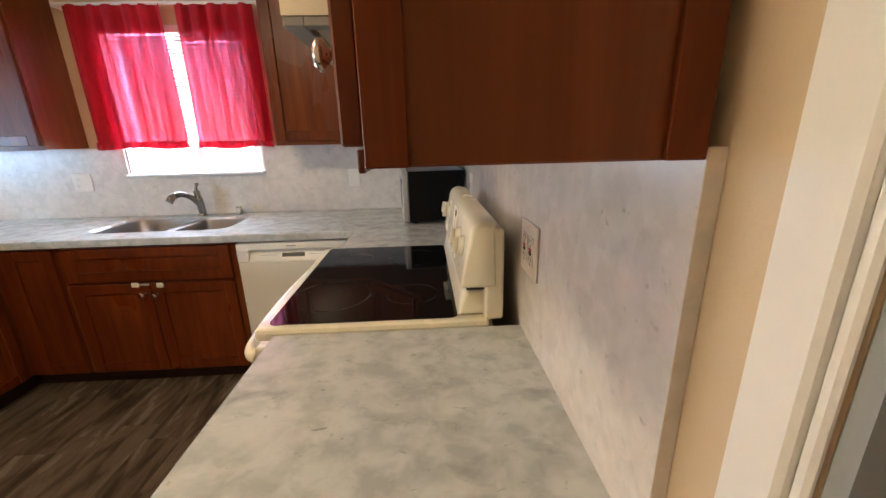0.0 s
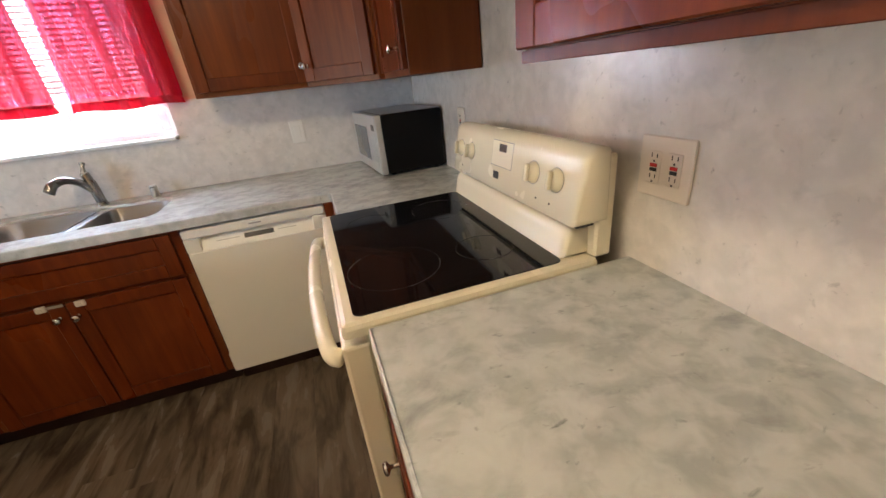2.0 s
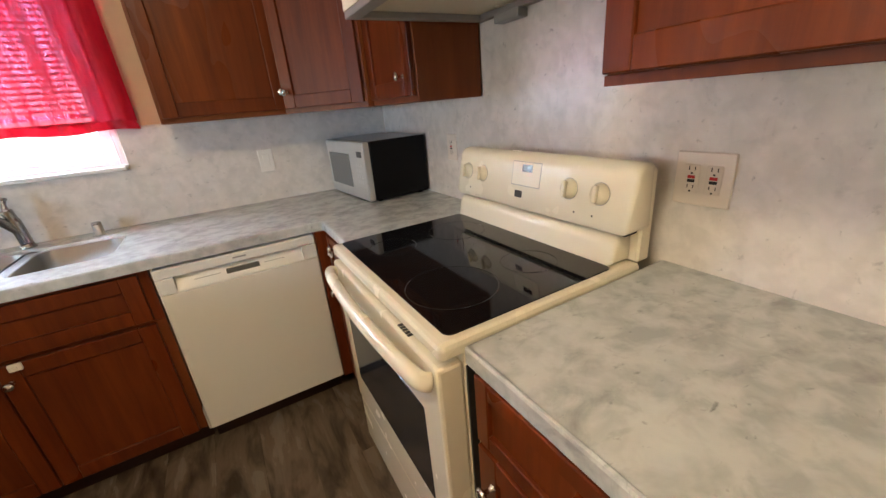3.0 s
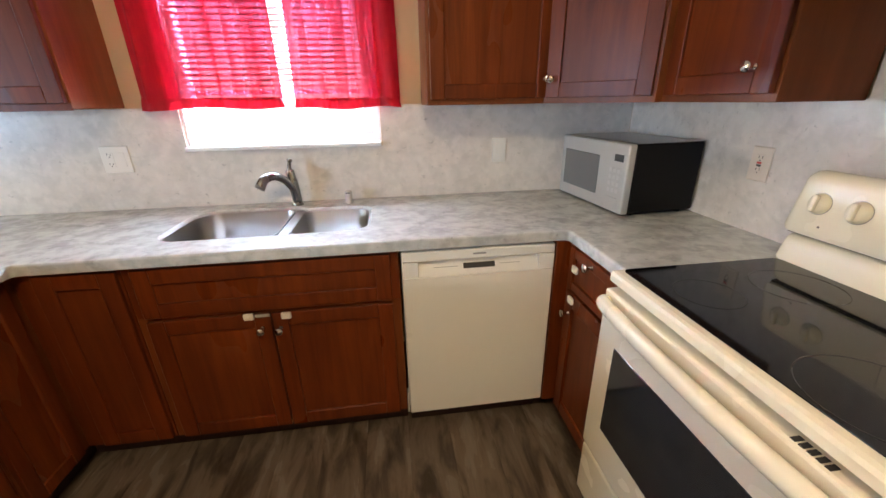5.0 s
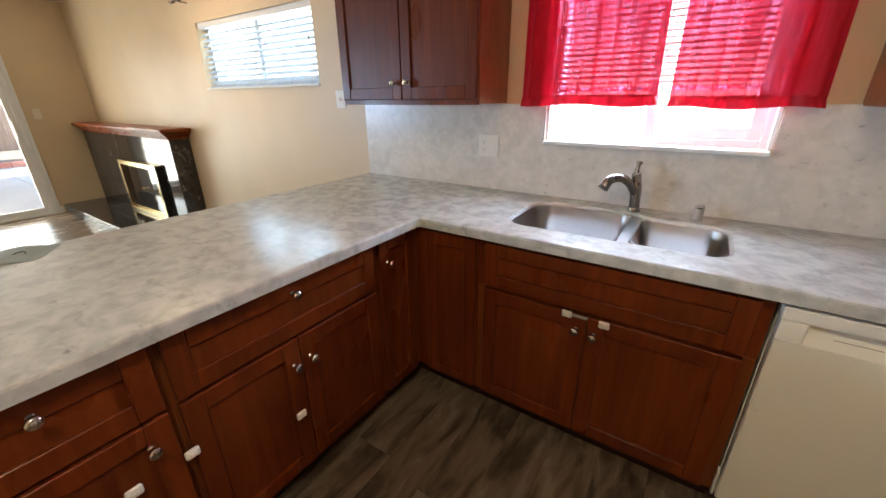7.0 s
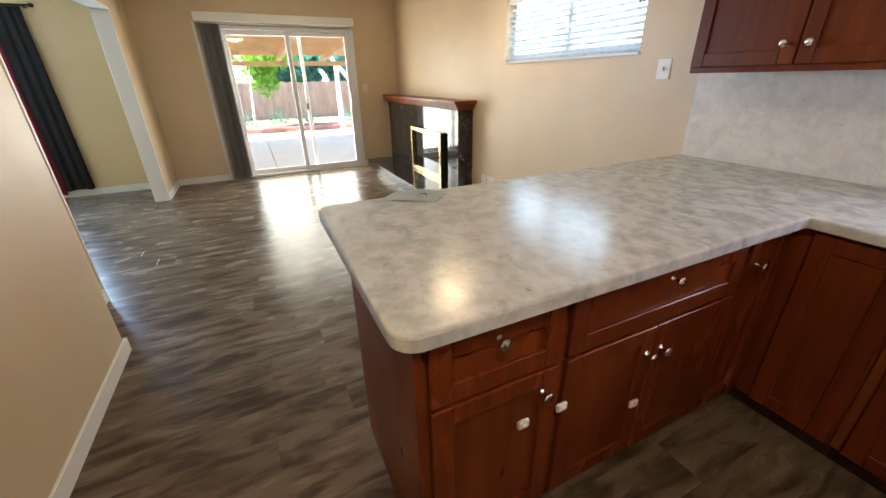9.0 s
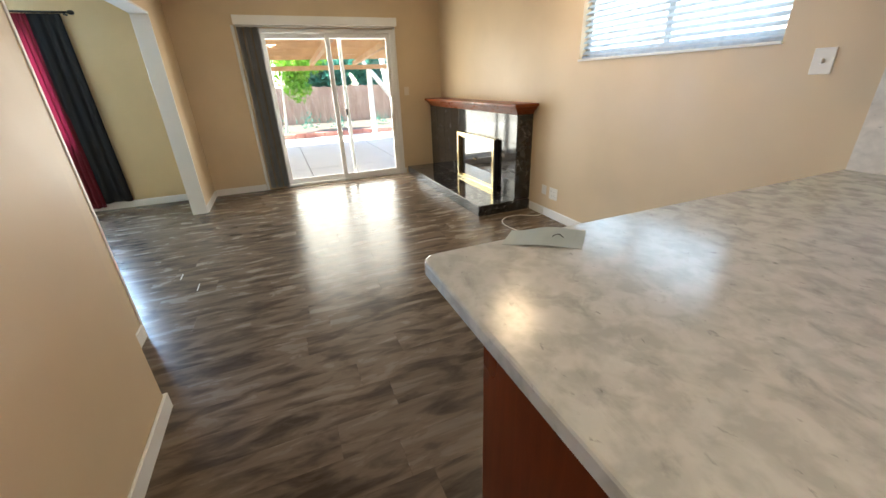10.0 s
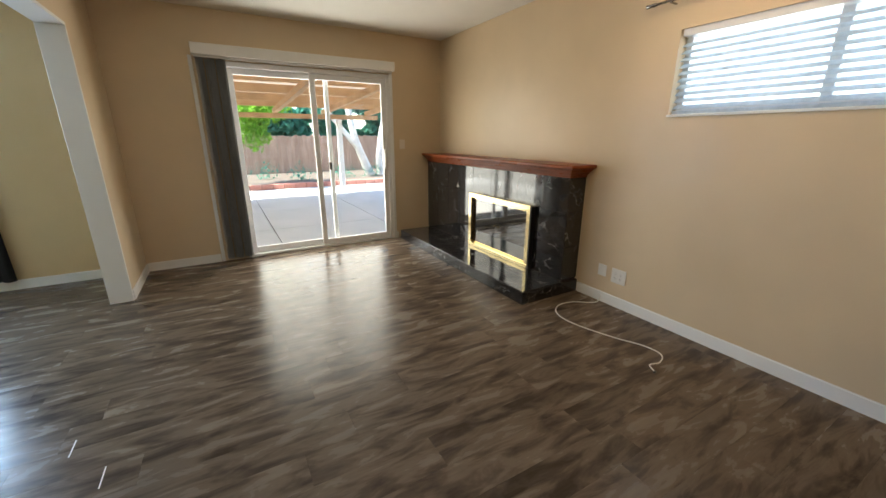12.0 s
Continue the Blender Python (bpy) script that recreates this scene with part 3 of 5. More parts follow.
def safety_latch(place_at, u, n, strap=False):
    t = thing("child_safety_latch", place_at, "white plastic child safety latch stuck on a cabinet front", "latch", "child safety latches")
    m = face_at(place_at, u, n)
    part("pad", box(bmesh.new(), -0.019, 0.019, 0.0005, 0.013, -0.0145, 0.0145, 0.006, m, 2), PLASTIC, t)
    part("button", box(bmesh.new(), -0.008, 0.008, 0.0135, 0.017, -0.006, 0.006, 0.002, m), PLASTIC, t)
    if strap:
        part("strap", box(bmesh.new(), 0.02, 0.075, 0.003, 0.006, -0.006, 0.006, 0.001, m), GREYTXT, t)


def front(name, parent, m, u0, u1, z0, z1, mat=CHERRY, rail=0.058, thick=0.02):
    """A shaker front: four boards round a sunk panel, lifted thick off the face."""
    rail = min(rail, (z1 - z0) * 0.3, (u1 - u0) * 0.3)
    d = part(name, box(bmesh.new(), u0 + rail - 0.004, u1 - rail + 0.004, 0.0005, thick - 0.011, z0 + rail - 0.004, z1 - rail + 0.004, 0, m), CHERRY_PANEL if mat is CHERRY else mat, parent)
    for a, b in ((u0, u0 + rail), (u1 - rail, u1)):
        part("stile", box(bmesh.new(), a, b, 0.0005, thick, z0, z1, 0.0025, m), mat, d)
    for a, b in ((z0, z0 + rail), (z1 - rail, z1)):
        part("rail", box(bmesh.new(), u0 + rail, u1 - rail, 0.0005, thick - 0.0006, a, b, 0.0025, m), mat, d)
    return d


def carcase(parent, x0, x1, y0, y1, z0, z1, mat=CHERRY_SIDE):
    return part("body", B(x0, x1, y0, y1, z0, z1, 0.002), mat, parent)


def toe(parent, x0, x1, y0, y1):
    # near-black colour carries the shade under the cabinet
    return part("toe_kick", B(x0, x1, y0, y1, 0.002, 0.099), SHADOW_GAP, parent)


# sink run: cabinet under the sink
c = thing("sink_cabinet", (-1.77, -0.34, 0), "dark cherry sink base cabinet, two doors under a false drawer front", "cabinet")
carcase(c, -2.235, -1.282, FRONT_Y, -0.02, 0.1, 0.66)
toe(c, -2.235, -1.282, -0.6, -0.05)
part("face_frame", B(-2.235, -1.282, FRONT_Y, -0.63, 0.6605, 0.872, 0.001), CHERRY, c)
m = face_at((0, FRONT_Y, 0), (1, 0, 0), (0, -1, 0))
front("false_drawer_front", c, m, -2.2, -1.315, 0.668, 0.858)
d = front("door", c, m, -2.2, -1.775, 0.108, 0.652)
knob(d, (-1.808, FRONT_Y - 0.02, 0.592), (0, -1, 0))
d = front("door", c, m, -1.769, -1.315, 0.108, 0.652)
knob(d, (-1.743, FRONT_Y - 0.02, 0.587), (0, -1, 0))
safety_latch((-1.846, FRONT_Y - 0.0205, 0.649), (1, 0, 0), (0, -1, 0), True)
safety_latch((-1.713, FRONT_Y - 0.0205, 0.643), (1, 0, 0), (0, -1, 0))

# blind corner between sink run and peninsula
c = thing("corner_filler_cabinet", (-2.5, -0.34, 0), "dark cherry corner cabinet panel beside the sink base", "cabinet")
carcase(c, FRONT_P + 0.001, -2.2365, FRONT_Y, -0.02, 0.1, 0.872, CHERRY)
toe(c, -2.61, -2.2365, -0.6, -0.05)
front("panel", c, m, -2.5, -2.245, 0.108, 0.86)

# dishwasher
dwm = thing("dishwasher", (-0.975, -0.34, 0), "off-white built-in dishwasher under the counter", "dishwasher")
part("body", B(-1.272, -0.672, -0.64, -0.03, 0.1, 0.865), WHITE_APPL, dwm)
fy = -0.69
door = bmesh.new()
box(door, -1.27, -0.674, fy, -0.641, 0.1, 0.758, 0.004)
box(door, -1.27, -1.21, fy, -0.641, 0.7585, 0.822, 0.002)
box(door, -0.734, -0.674, fy, -0.641, 0.7585, 0.822, 0.002)
box(door, -1.27, -0.674, fy, -0.641, 0.8225, 0.862, 0.004)
door = part("door", door, WHITE_APPL, dwm)
bm = bmesh.new()
vs = [bm.verts.new(p) for p in ((-1.2095, fy + 0.002, 0.7595), (-0.7345, fy + 0.002, 0.7595), (-0.7345, -0.655, 0.8215), (-1.2095, -0.655, 0.8215), (-1.2095, -0.641, 0.7595), (-0.7345, -0.641, 0.7595), (-0.7345, -0.641, 0.8215), (-1.2095, -0.641, 0.8215))]
for q in ((0, 1, 2, 3), (5, 4, 7, 6), (0, 4, 5, 1), (3, 2, 6, 7), (0, 3, 7, 4), (1, 5, 6, 2)):
    bm.faces.new([vs[i] for i in q])
pocket = part("control_pocket", bm, WHITE_APPL, door)
bm = B(-1.035, -0.91, -0.0015, 0.0, -0.011, 0.011)
tilt = Matrix.Translation((0, -0.6731, 0.788)) @ Matrix.Rotation(radians(-28.0), 4, "X")
bmesh.ops.transform(bm, matrix=tilt, verts=bm.verts[:])
part("display", bm, BLACK, door, "black display window")
for a, b_ in ((-1.15, -1.055), (-0.89, -0.81)):
    bm = B(a, b_, -0.0012, 0.0, -0.001, 0.001)
    bmesh.ops.transform(bm, matrix=tilt, verts=bm.verts[:])
    part("print_line", bm, GREYTXT, door)
part("badge", B(-1.0, -0.95, fy - 0.0012, fy, 0.84, 0.846), GREYTXT, door, "small grey maker's mark")
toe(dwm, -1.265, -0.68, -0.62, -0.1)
part("side_bracket", B(-1.2815, -1.2735, -0.672, -0.64, 0.09, 0.2, 0.002), PLASTIC, dwm)

# corner cabinet between dishwasher and stove
c = thing("east_base_cabinet", (-0.3, -0.87, 0), "dark cherry base cabinet with drawer beside the stove", "cabinet")
carcase(c, FRONT_E, -0.02, -1.066, -0.03, 0.1, 0.872)
part("corner_stile", B(-0.671, FRONT_E - 0.0005, -0.7, -0.64, 0.1, 0.872, 0.002), CHERRY, c)
toe(c, -0.56, -0.05, -1.06, -0.65)
m = face_at((FRONT_E, 0, 0), (0, -1, 0), (-1, 0, 0))
d = front("drawer_front", c, m, 0.73, 1.06, 0.695, 0.862, rail=0.035)
knob(d, (FRONT_E - 0.02, -0.895, 0.845), (-1, 0, 0))
d = front("door", c, m, 0.73, 1.06, 0.108, 0.682)
knob(d, (FRONT_E - 0.02, -0.772, 0.597), (-1, 0, 0))
safety_latch((FRONT_E - 0.0205, -0.795, 0.793), (0, -1, 0), (-1, 0, 0))
safety_latch((FRONT_E - 0.0205, -0.788, 0.662), (0, -1, 0), (-1, 0, 0))

# base cabinet by the doorway
c = thing("doorway_base_cabinet", (-0.3, -2.12, 0), "dark cherry base cabinet with drawer at the counter's end", "cabinet")
carcase(c, FRONT_E, -0.02, -2.39, -1.845, 0.1, 0.872)
toe(c, -0.56, -0.05, -2.38, -1.85)
d = front("drawer_front", c, m, 1.853, 2.385, 0.695, 0.862, rail=0.04)
knob(d, (FRONT_E - 0.02, -2.11, 0.78), (-1, 0, 0))
d = front("door", c, m, 1.853, 2.385, 0.108, 0.682)
knob(d, (FRONT_E - 0.02, -1.9, 0.6), (-1, 0, 0))

# peninsula cabinets, fronts towards the kitchen
m = face_at((FRONT_P, 0, 0), (0, -1, 0), (1, 0, 0))
PEN = "dark cherry peninsula base cabinet with "
BACK_P, TOE_P = -3.16, FRONT_P - 0.05
c = thing("peninsula_cabinet", (-2.84, -0.82, 0), PEN + "one narrow full-height door", "cabinet", "peninsula cabinets")
carcase(c, BACK_P, FRONT_P, -0.932, -0.0005, 0.1, 0.872)
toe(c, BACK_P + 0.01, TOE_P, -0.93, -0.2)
d = front("door", c, m, 0.7, 0.925, 0.108, 0.862, rail=0.05)
knob(d, (FRONT_P + 0.02, -0.88, 0.762), (1, 0, 0))
c = thing("peninsula_cabinet", (-2.84, -1.33, 0), PEN + "a wide drawer over two doors", "cabinet", "peninsula cabinets")
carcase(c, BACK_P, FRONT_P, -1.719, -0.9325, 0.1, 0.872)
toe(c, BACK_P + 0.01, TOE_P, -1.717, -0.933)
d = front("drawer_front", c, m, 0.955, 1.706, 0.668, 0.86)
knob(d, (FRONT_P + 0.02, -1.334, 0.822), (1, 0, 0))
d = front("door", c, m, 0.955, 1.338, 0.108, 0.655)
knob(d, (FRONT_P + 0.02, -1.307, 0.562), (1, 0, 0))
d = front("door", c, m, 1.344, 1.706, 0.108, 0.655)
knob(d, (FRONT_P + 0.02, -1.373, 0.561), (1, 0, 0))
c = thing("peninsula_cabinet", (-2.84, -1.93, 0), "dark cherry end cabinet of the peninsula, drawer over door", "cabinet", "peninsula cabinets")
carcase(c, BACK_P, FRONT_P, -2.131, -1.7195, 0.1, 0.872)
toe(c, BACK_P + 0.01, TOE_P, -2.129, -1.72)
part("end_panel", B(BACK_P - 0.005, FRONT_P + 0.016, -2.152, -2.1315, 0.002, 0.872, 0.002), CHERRY, c)
d = front("drawer_front", c, m, 1.733, 2.118, 0.668, 0.86)
knob(d, (FRONT_P + 0.02, -1.94, 0.818), (1, 0, 0))
d = front("door", c, m, 1.733, 2.118, 0.108, 0.655)
knob(d, (FRONT_P + 0.02, -1.79, 0.587), (1, 0, 0))
for y, z in ((-1.85, 0.502), (-1.715, 0.501), (-1.383, 0.357)):
    safety_latch((FRONT_P + 0.0205, y, z), (0, -1, 0), (1, 0, 0))

# worktops
SINK_HOLE = outline([(-2.185, -0.548, 0.09), (-1.395, -0.532, 0.08), (-1.395, -0.168, 0.075), (-1.69, -0.168, 0.03), (-1.745, -0.128, 0.03), (-2.185, -0.128, 0.1)], 6)
main = outline([(-3.478, -0.001, 0), (-3.478, -2.197, 0.055), (-2.522, -2.197, 0.06), (-2.522, -0.698, 0.015), (-0.63, -0.698, 0.015), (-0.63, -1.068, 0.004), (0.016, -1.068, 0), (0.016, -0.001, 0)], 6)
wt = thing("worktop", (-2.0, -0.4, UNDER), "grey-white marble laminate worktop round sink and peninsula", "worktop")
part("top", slab(bmesh.new(), main, UNDER, TOP, 0.008, [SINK_HOLE]), COUNTER, wt)
wt = thing("worktop", (-0.3, -2.12, UNDER), "short grey-white marble laminate worktop beside the stove", "worktop")
part("top", slab(bmesh.new(), outline([(-0.634, -1.829, 0.004), (-0.634, -2.412, 0.02), (0.016, -2.412, 0), (0.016, -1.829, 0)], 3), UNDER, TOP, 0.008), COUNTER, wt)

# sink
sk = thing("kitchen_sink", (-1.79, -0.34, 0.68), "stainless steel undermount sink with two bowls", "sink")


def bowl(loop, depth):
    bm = bmesh.new()
    rings = [ring_of(bm, inset(loop, -0.002), 0.9065), ring_of(bm, loop, 0.9072), ring_of(bm, inset(loop, 0.003), 0.9), ring_of(bm, inset(loop, 0.014), 0.8745 - depth + 0.05),
             ring_of(bm, inset(loop, 0.026), 0.8745 - depth + 0.018), ring_of(bm, inset(loop, 0.05), 0.8745 - depth + 0.003)]
    skin(bm, rings)
    bm.faces.new(rings[-1])
    return bm


left = outline([(-2.182, -0.545, 0.09), (-1.748, -0.537, 0.06), (-1.748, -0.131, 0.05), (-2.182, -0.131, 0.1)], 7)
right = outline([(-1.702, -0.536, 0.06), (-1.398, -0.53, 0.078), (-1.398, -0.171, 0.073), (-1.702, -0.171, 0.05)], 7)
for loop, depth, dx in ((left, 0.21, -1.97), (right, 0.18, -1.54)):
    b_ = part("bowl", bowl(loop, depth), STEEL, sk, smooth=True)
    part("drain", lathe(bmesh.new(), [(0.0, 0.002), (0.03, 0.002), (0.043, 0.006), (0.045, 0.003)], 20, Matrix.Translation((dx, -0.33, 0.8745 - depth + 0.003))), CHROME, b_, smooth=True)
part("divider", B(-1.7465, -1.7035, -0.538, -0.15, 0.896, 0.9035, 0.003), STEEL, sk)

# faucet
fc = thing("faucet", (-1.755, -0.085, TOP), "brushed nickel pull-out kitchen faucet with top lever", "faucet")
part("base", lathe(bmesh.new(), [(0.027, 0), (0.027, 0.004), (0.0235, 0.014), (0.022, 0.02), (0.0, 0.02)], 22, Matrix.Translation((-1.752, -0.085, TOP + 0.0005))), FAUCET, fc, smooth=True)
body = part("body", tube(bmesh.new(), smooth_line([(-1.752, -0.085, 0.935), (-1.755, -0.088, 0.99), (-1.76, -0.09, 1.045), (-1.766, -0.09, 1.09)]), [0.0225] * 8 + [0.0235] * 8 + [0.02] * 8 + [0.012], 16), FAUCET, fc, smooth=True)
sp_pts = smooth_line([(-1.756, -0.092, 0.99), (-1.785, -0.122, 1.045), (-1.82, -0.16, 1.072), (-1.855, -0.198, 1.063), (-1.874, -0.22, 1.03)])
part("spout", tube(bmesh.new(), sp_pts, [0.0175 + 0.006 * (i / len(sp_pts)) ** 2 for i in range(len(sp_pts))], 14), FAUCET, fc, smooth=True)
part("lever", tube(bmesh.new(), smooth_line([(-1.766, -0.09, 1.085), (-1.766, -0.085, 1.1), (-1.764, -0.078, 1.12), (-1.762, -0.072, 1.134)], 5), [0.011] * 6 + [0.009] * 6 + [0.0125] * 4, 12), FAUCET, fc, smooth=True)
sd_ = thing("air_gap_cap", (-1.505, -0.09, TOP), "brushed nickel cylindrical cap beside the faucet", "faucet cap")
part("cap", lathe(bmesh.new(), [(0.022, 0), (0.022, 0.004), (0.0185, 0.006), (0.0185, 0.055), (0.016, 0.06), (0.0, 0.0605)], 20, Matrix.Translation((-1.505, -0.09, TOP + 0.0005))), SILVER, sd_, smooth=True)
part("slot", B(-1.515, -1.495, -0.1095, -0.1075, TOP + 0.05, TOP + 0.054), SLOT, sd_)

# stove
Y0, Y1 = -1.825, -1.074
st = thing("stove", (-0.35, -1.455, 0), "cream freestanding electric range with black glass cooktop", "stove")
part("body", B(-0.63, -0.06, Y0 + 0.004, Y1 - 0.004, 0.03, 0.895, 0.004), CREAM, st)
bm = slab(bmesh.new(), outline([(-0.685, Y0, 0.012), (-0.075, Y0, 0.012), (-0.075, Y1, 0.012), (-0.685, Y1, 0.012)], 4), 0.8955, 0.926, 0.012)
top = part("cooktop_frame", bm, CREAM, st, smooth=False)
bm = slab(bmesh.new(), outline([(-0.656, -1.802, 0.02), (-0.158, -1.802, 0.02), (-0.158, -1.088, 0.02), (-0.656, -1.088, 0.02)], 5), 0.9265, 0.9285, 0.001)
gl = part("glass_top", bm, BLACKGLASS, top, "black ceramic glass")


def burner(x, y, r):
    bm = bmesh.new()
    for q in (r,):
        a = [bm.verts.new((x + q * math.cos(k * math.pi / 24), y + q * math.sin(k * math.pi / 24), 0.92895)) for k in range(48)]
        b2 = [bm.verts.new((x + (q - 0.0022) * math.cos(k * math.pi / 24), y + (q - 0.0022) * math.sin(k * math.pi / 24), 0.92895)) for k in range(48)]
        for k in range(48):
            bm.faces.new((a[k], a[(k + 1) % 48], b2[(k + 1) % 48], b2[k]))
    part("burner_ring", bm, RINGGREY, top)


burner(-0.53, -1.62, 0.118)
burner(-0.285, -1.63, 0.078)
burner(-0.53, -1.255, 0.078)
burner(-0.285, -1.26, 0.1)
# control panel: sloped back console


def console(bm, pts, y0, y1):
    """Extruded side profile with softly rounded ends."""
    ends = ((0.0, 0.016), (0.003, 0.009), (0.009, 0.0035), (0.018, 0.0008), (0.03, 0.0))
    ys = [(y0 + a, d) for a, d in ends] + [(y1 - a, d) for a, d in reversed(ends)]
    rings = []
    c = Vector((sum(p[0] for p in pts) / len(pts), sum(p[1] for p in pts) / len(pts)))
    for y, d in ys:
        ring = []
        for px, pz in pts:
            v = Vector((px, pz)) - c
            v = v * (1 - d / max(v.length, 0.03))
            ring.append(bm.verts.new((c.x + v.x, y, c.y + v.y)))
        rings.append(ring)
    skin(bm, rings)
    bm.faces.new(rings[0])
    bm.faces.new(rings[-1])
    return bm


part("backguard", console(bmesh.new(), [(-0.157, 0.9265), (-0.15, 0.975), (-0.146, 0.988), (-0.138, 1.0), (-0.128, 1.006), (-0.06, 1.008), (-0.06, 0.9265)], Y0 + 0.028, Y1 - 0.002), CREAM, st, smooth=True, crease=40)
# dark strip drawn in for the shadow line under the control panel
part("panel_gap", B(-0.136, -0.07, Y0 + 0.012, Y1 - 0.004, 1.0085, 1.0145), SLOT, st)
part("back_cover", B(-0.09, -0.042, Y0 + 0.002, Y1 - 0.002, 0.9265, 1.168, 0.006), CREAM, st)
cp = part("control_panel", console(bmesh.new(), [(-0.149, 1.014), (-0.152, 1.02), (-0.1285, 1.155), (-0.1255, 1.166), (-0.12, 1.175), (-0.111, 1.182), (-0.1, 1.186), (-0.088, 1.187), (-0.062, 1.182), (-0.0605, 1.014)], Y0 - 0.004, Y1 + 0.004), CREAM, st, smooth=True, crease=40)
nrm = Vector((-0.142, 0, 0.024)).normalized()
upv = Vector((0.024, 0, 0.142)).normalized()


def on_panel(y, s):
    """A pose on the sloped panel: y along it, s up its slope from its lower edge."""
    p = Vector((-0.152, y, 1.016)) + upv * s
    mm = Matrix.Identity(4)
    mm.col[0][:3], mm.col[1][:3], mm.col[2][:3], mm.col[3][:3] = (0, 1, 0), upv, nrm, p
    return mm


for y in (-1.137, -1.23, -1.632, -1.733):
    mm = on_panel(y, 0.09)
    k_ = part("dial", lathe(bmesh.new(), [(0.029, -0.001), (0.0285, 0.004), (0.0235, 0.007), (0.0215, 0.014), (0.0, 0.0145)], 24, mm), CREAM, cp, smooth=True)
    part("grip", box(bmesh.new(), -0.0065, 0.0065, -0.0225, 0.0225, 0.0146, 0.028, 0.004, mm, 2), CREAM, k_)
    part("ring", lathe(bmesh.new(), [(0.03, 0.0004), (0.03, 0.0012), (0.0292, 0.0012)], 24, mm), GREYTXT, k_)
part("keypad", box(bmesh.new(), -0.062, 0.062, -0.036, 0.036, -0.001, 0.0012, 0.0, on_panel(-1.455, 0.11)), plain("pale_cream_keys", (0.78, 0.73, 0.58), 0.35), cp)
part("keypad_outline", box(bmesh.new(), -0.064, 0.064, -0.038, 0.038, -0.001, 0.0006, 0.0, on_panel(-1.455, 0.11)), GREYTXT, cp)
part("clock_display", box(bmesh.new(), -0.022, 0.022, -0.011, 0.011, 0.0012, 0.002, 0.0, on_panel(-1.46, 0.128)), plain("brown_display", (0.05, 0.02, 0.012), 0.2), cp, "dark brown display")
part("badge", box(bmesh.new(), -0.017, 0.017, -0.011, 0.011, 0.0, 0.0022, 0.002, on_panel(-1.43, 0.045)), SLOT, cp, "small grey and black maker's badge")
for y in (-1.16, -1.66, -1.72):
    part("indicator", box(bmesh.new(), -0.0025, 0.0025, -0.0025, 0.0025, 0.0, 0.001, 0.0, on_panel(y, 0.03)), SLOT, cp)
# oven door, handle, drawer
od = bmesh.new()
xf = -0.693
box(od, xf, -0.631, Y0 + 0.006, Y1 - 0.006, 0.285, 0.872, 0.008, None, 2)
od = part("oven_door", od, CREAM, st)
part("oven_window", box(bmesh.new(), xf - 0.002, xf + 0.004, -1.735, -1.165, 0.42, 0.72, 0.002), OVENGLASS, od, "dark oven glass")
hp = smooth_line([(xf - 0.001, Y1 - 0.03, 0.835), (xf - 0.026, Y1 - 0.05, 0.843), (xf - 0.04, Y1 - 0.2, 0.846), (xf - 0.044, -1.453, 0.846), (xf - 0.04, Y0 + 0.2, 0.846), (xf - 0.026, Y0 + 0.05, 0.843), (xf - 0.001, Y0 + 0.03, 0.835)], 6)
bar = tube(bmesh.new(), hp, [0.014] + [0.0185] * (len(hp) - 2) + [0.014], 14)
for v in bar.verts:
    v.co.z = 0.843 + (v.co.z - 0.843) * 1.2
part("handle", bar, CREAM, od, smooth=True)
bm = bmesh.new()
for k in range(5):
    y = -1.62 - 0.013 * k
    box(bm, xf + 0.008, xf + 0.026, y - 0.0045, y + 0.0045, 0.8719, 0.8735)
part("vent_slots", bm, SLOT, od)
part("warming_drawer", box(bmesh.new(), -0.689, -0.6305, Y0 + 0.006, Y1 - 0.006, 0.06, 0.272, 0.008, None, 2), CREAM, st)
# solid dark bar stands for the shaded gap between door and side
part("side_gap", B(-0.629, -0.61, Y0 - 0.003, Y0 + 0.003, 0.1, 0.86), SLOT, st)
for x in (-0.6, -0.12):
    for y in (Y0 + 0.05, Y1 - 0.05):
        part("foot", lathe(bmesh.new(), [(0.018, 0.0025), (0.018, 0.03), (0.0, 0.03)], 12, Matrix.Translation((x, y, 0))), BLACK, st)

# range hood with its bulb
hd = thing("range_hood", (-0.25, -1.455, 1.6), "cream under-cabinet range hood with grey underside", "range hood")
bm = bmesh.new()
hp_ = [(-0.515, 1.6330), (-0.515, 1.6830), (-0.33, 1.745), (-0.001, 1.745), (-0.001, 1.6330)]
rings = [[bm.verts.new((px, y, pz)) for px, pz in hp_] for y in (Y0 + 0.004, Y1 - 0.002)]
skin(bm, rings)
bm.faces.new(rings[0])
bm.faces.new(rings[1])
part("shell", bm, CREAM, hd)
bm = bmesh.new()
for a in ((-0.514, -0.47, Y0 + 0.005, Y1 - 0.003), (-0.03, -0.002, Y0 + 0.005, Y1 - 0.003), (-0.47, -0.03, Y0 + 0.005, Y0 + 0.035), (-0.47, -0.03, Y1 - 0.033, Y1 - 0.003)):
    box(bm, *a, 1.6130, 1.6325, 0.002)
part("rim", bm, GREYMETAL, hd)
part("filter", B(-0.45, -0.2, Y0 + 0.04, -1.3, 1.6265, 1.6320, 0.001), STEEL, hd)
bm = bmesh.new()
bmesh.ops.create_uvsphere(bm, u_segments=20, v_segments=10, radius=1.0)
bmesh.ops.transform(bm, matrix=Matrix.Translation((-0.3, -1.5480, 1.6200)) @ Matrix.Diagonal((0.075, 0.085, 0.042, 1)), verts=bm.verts[:])
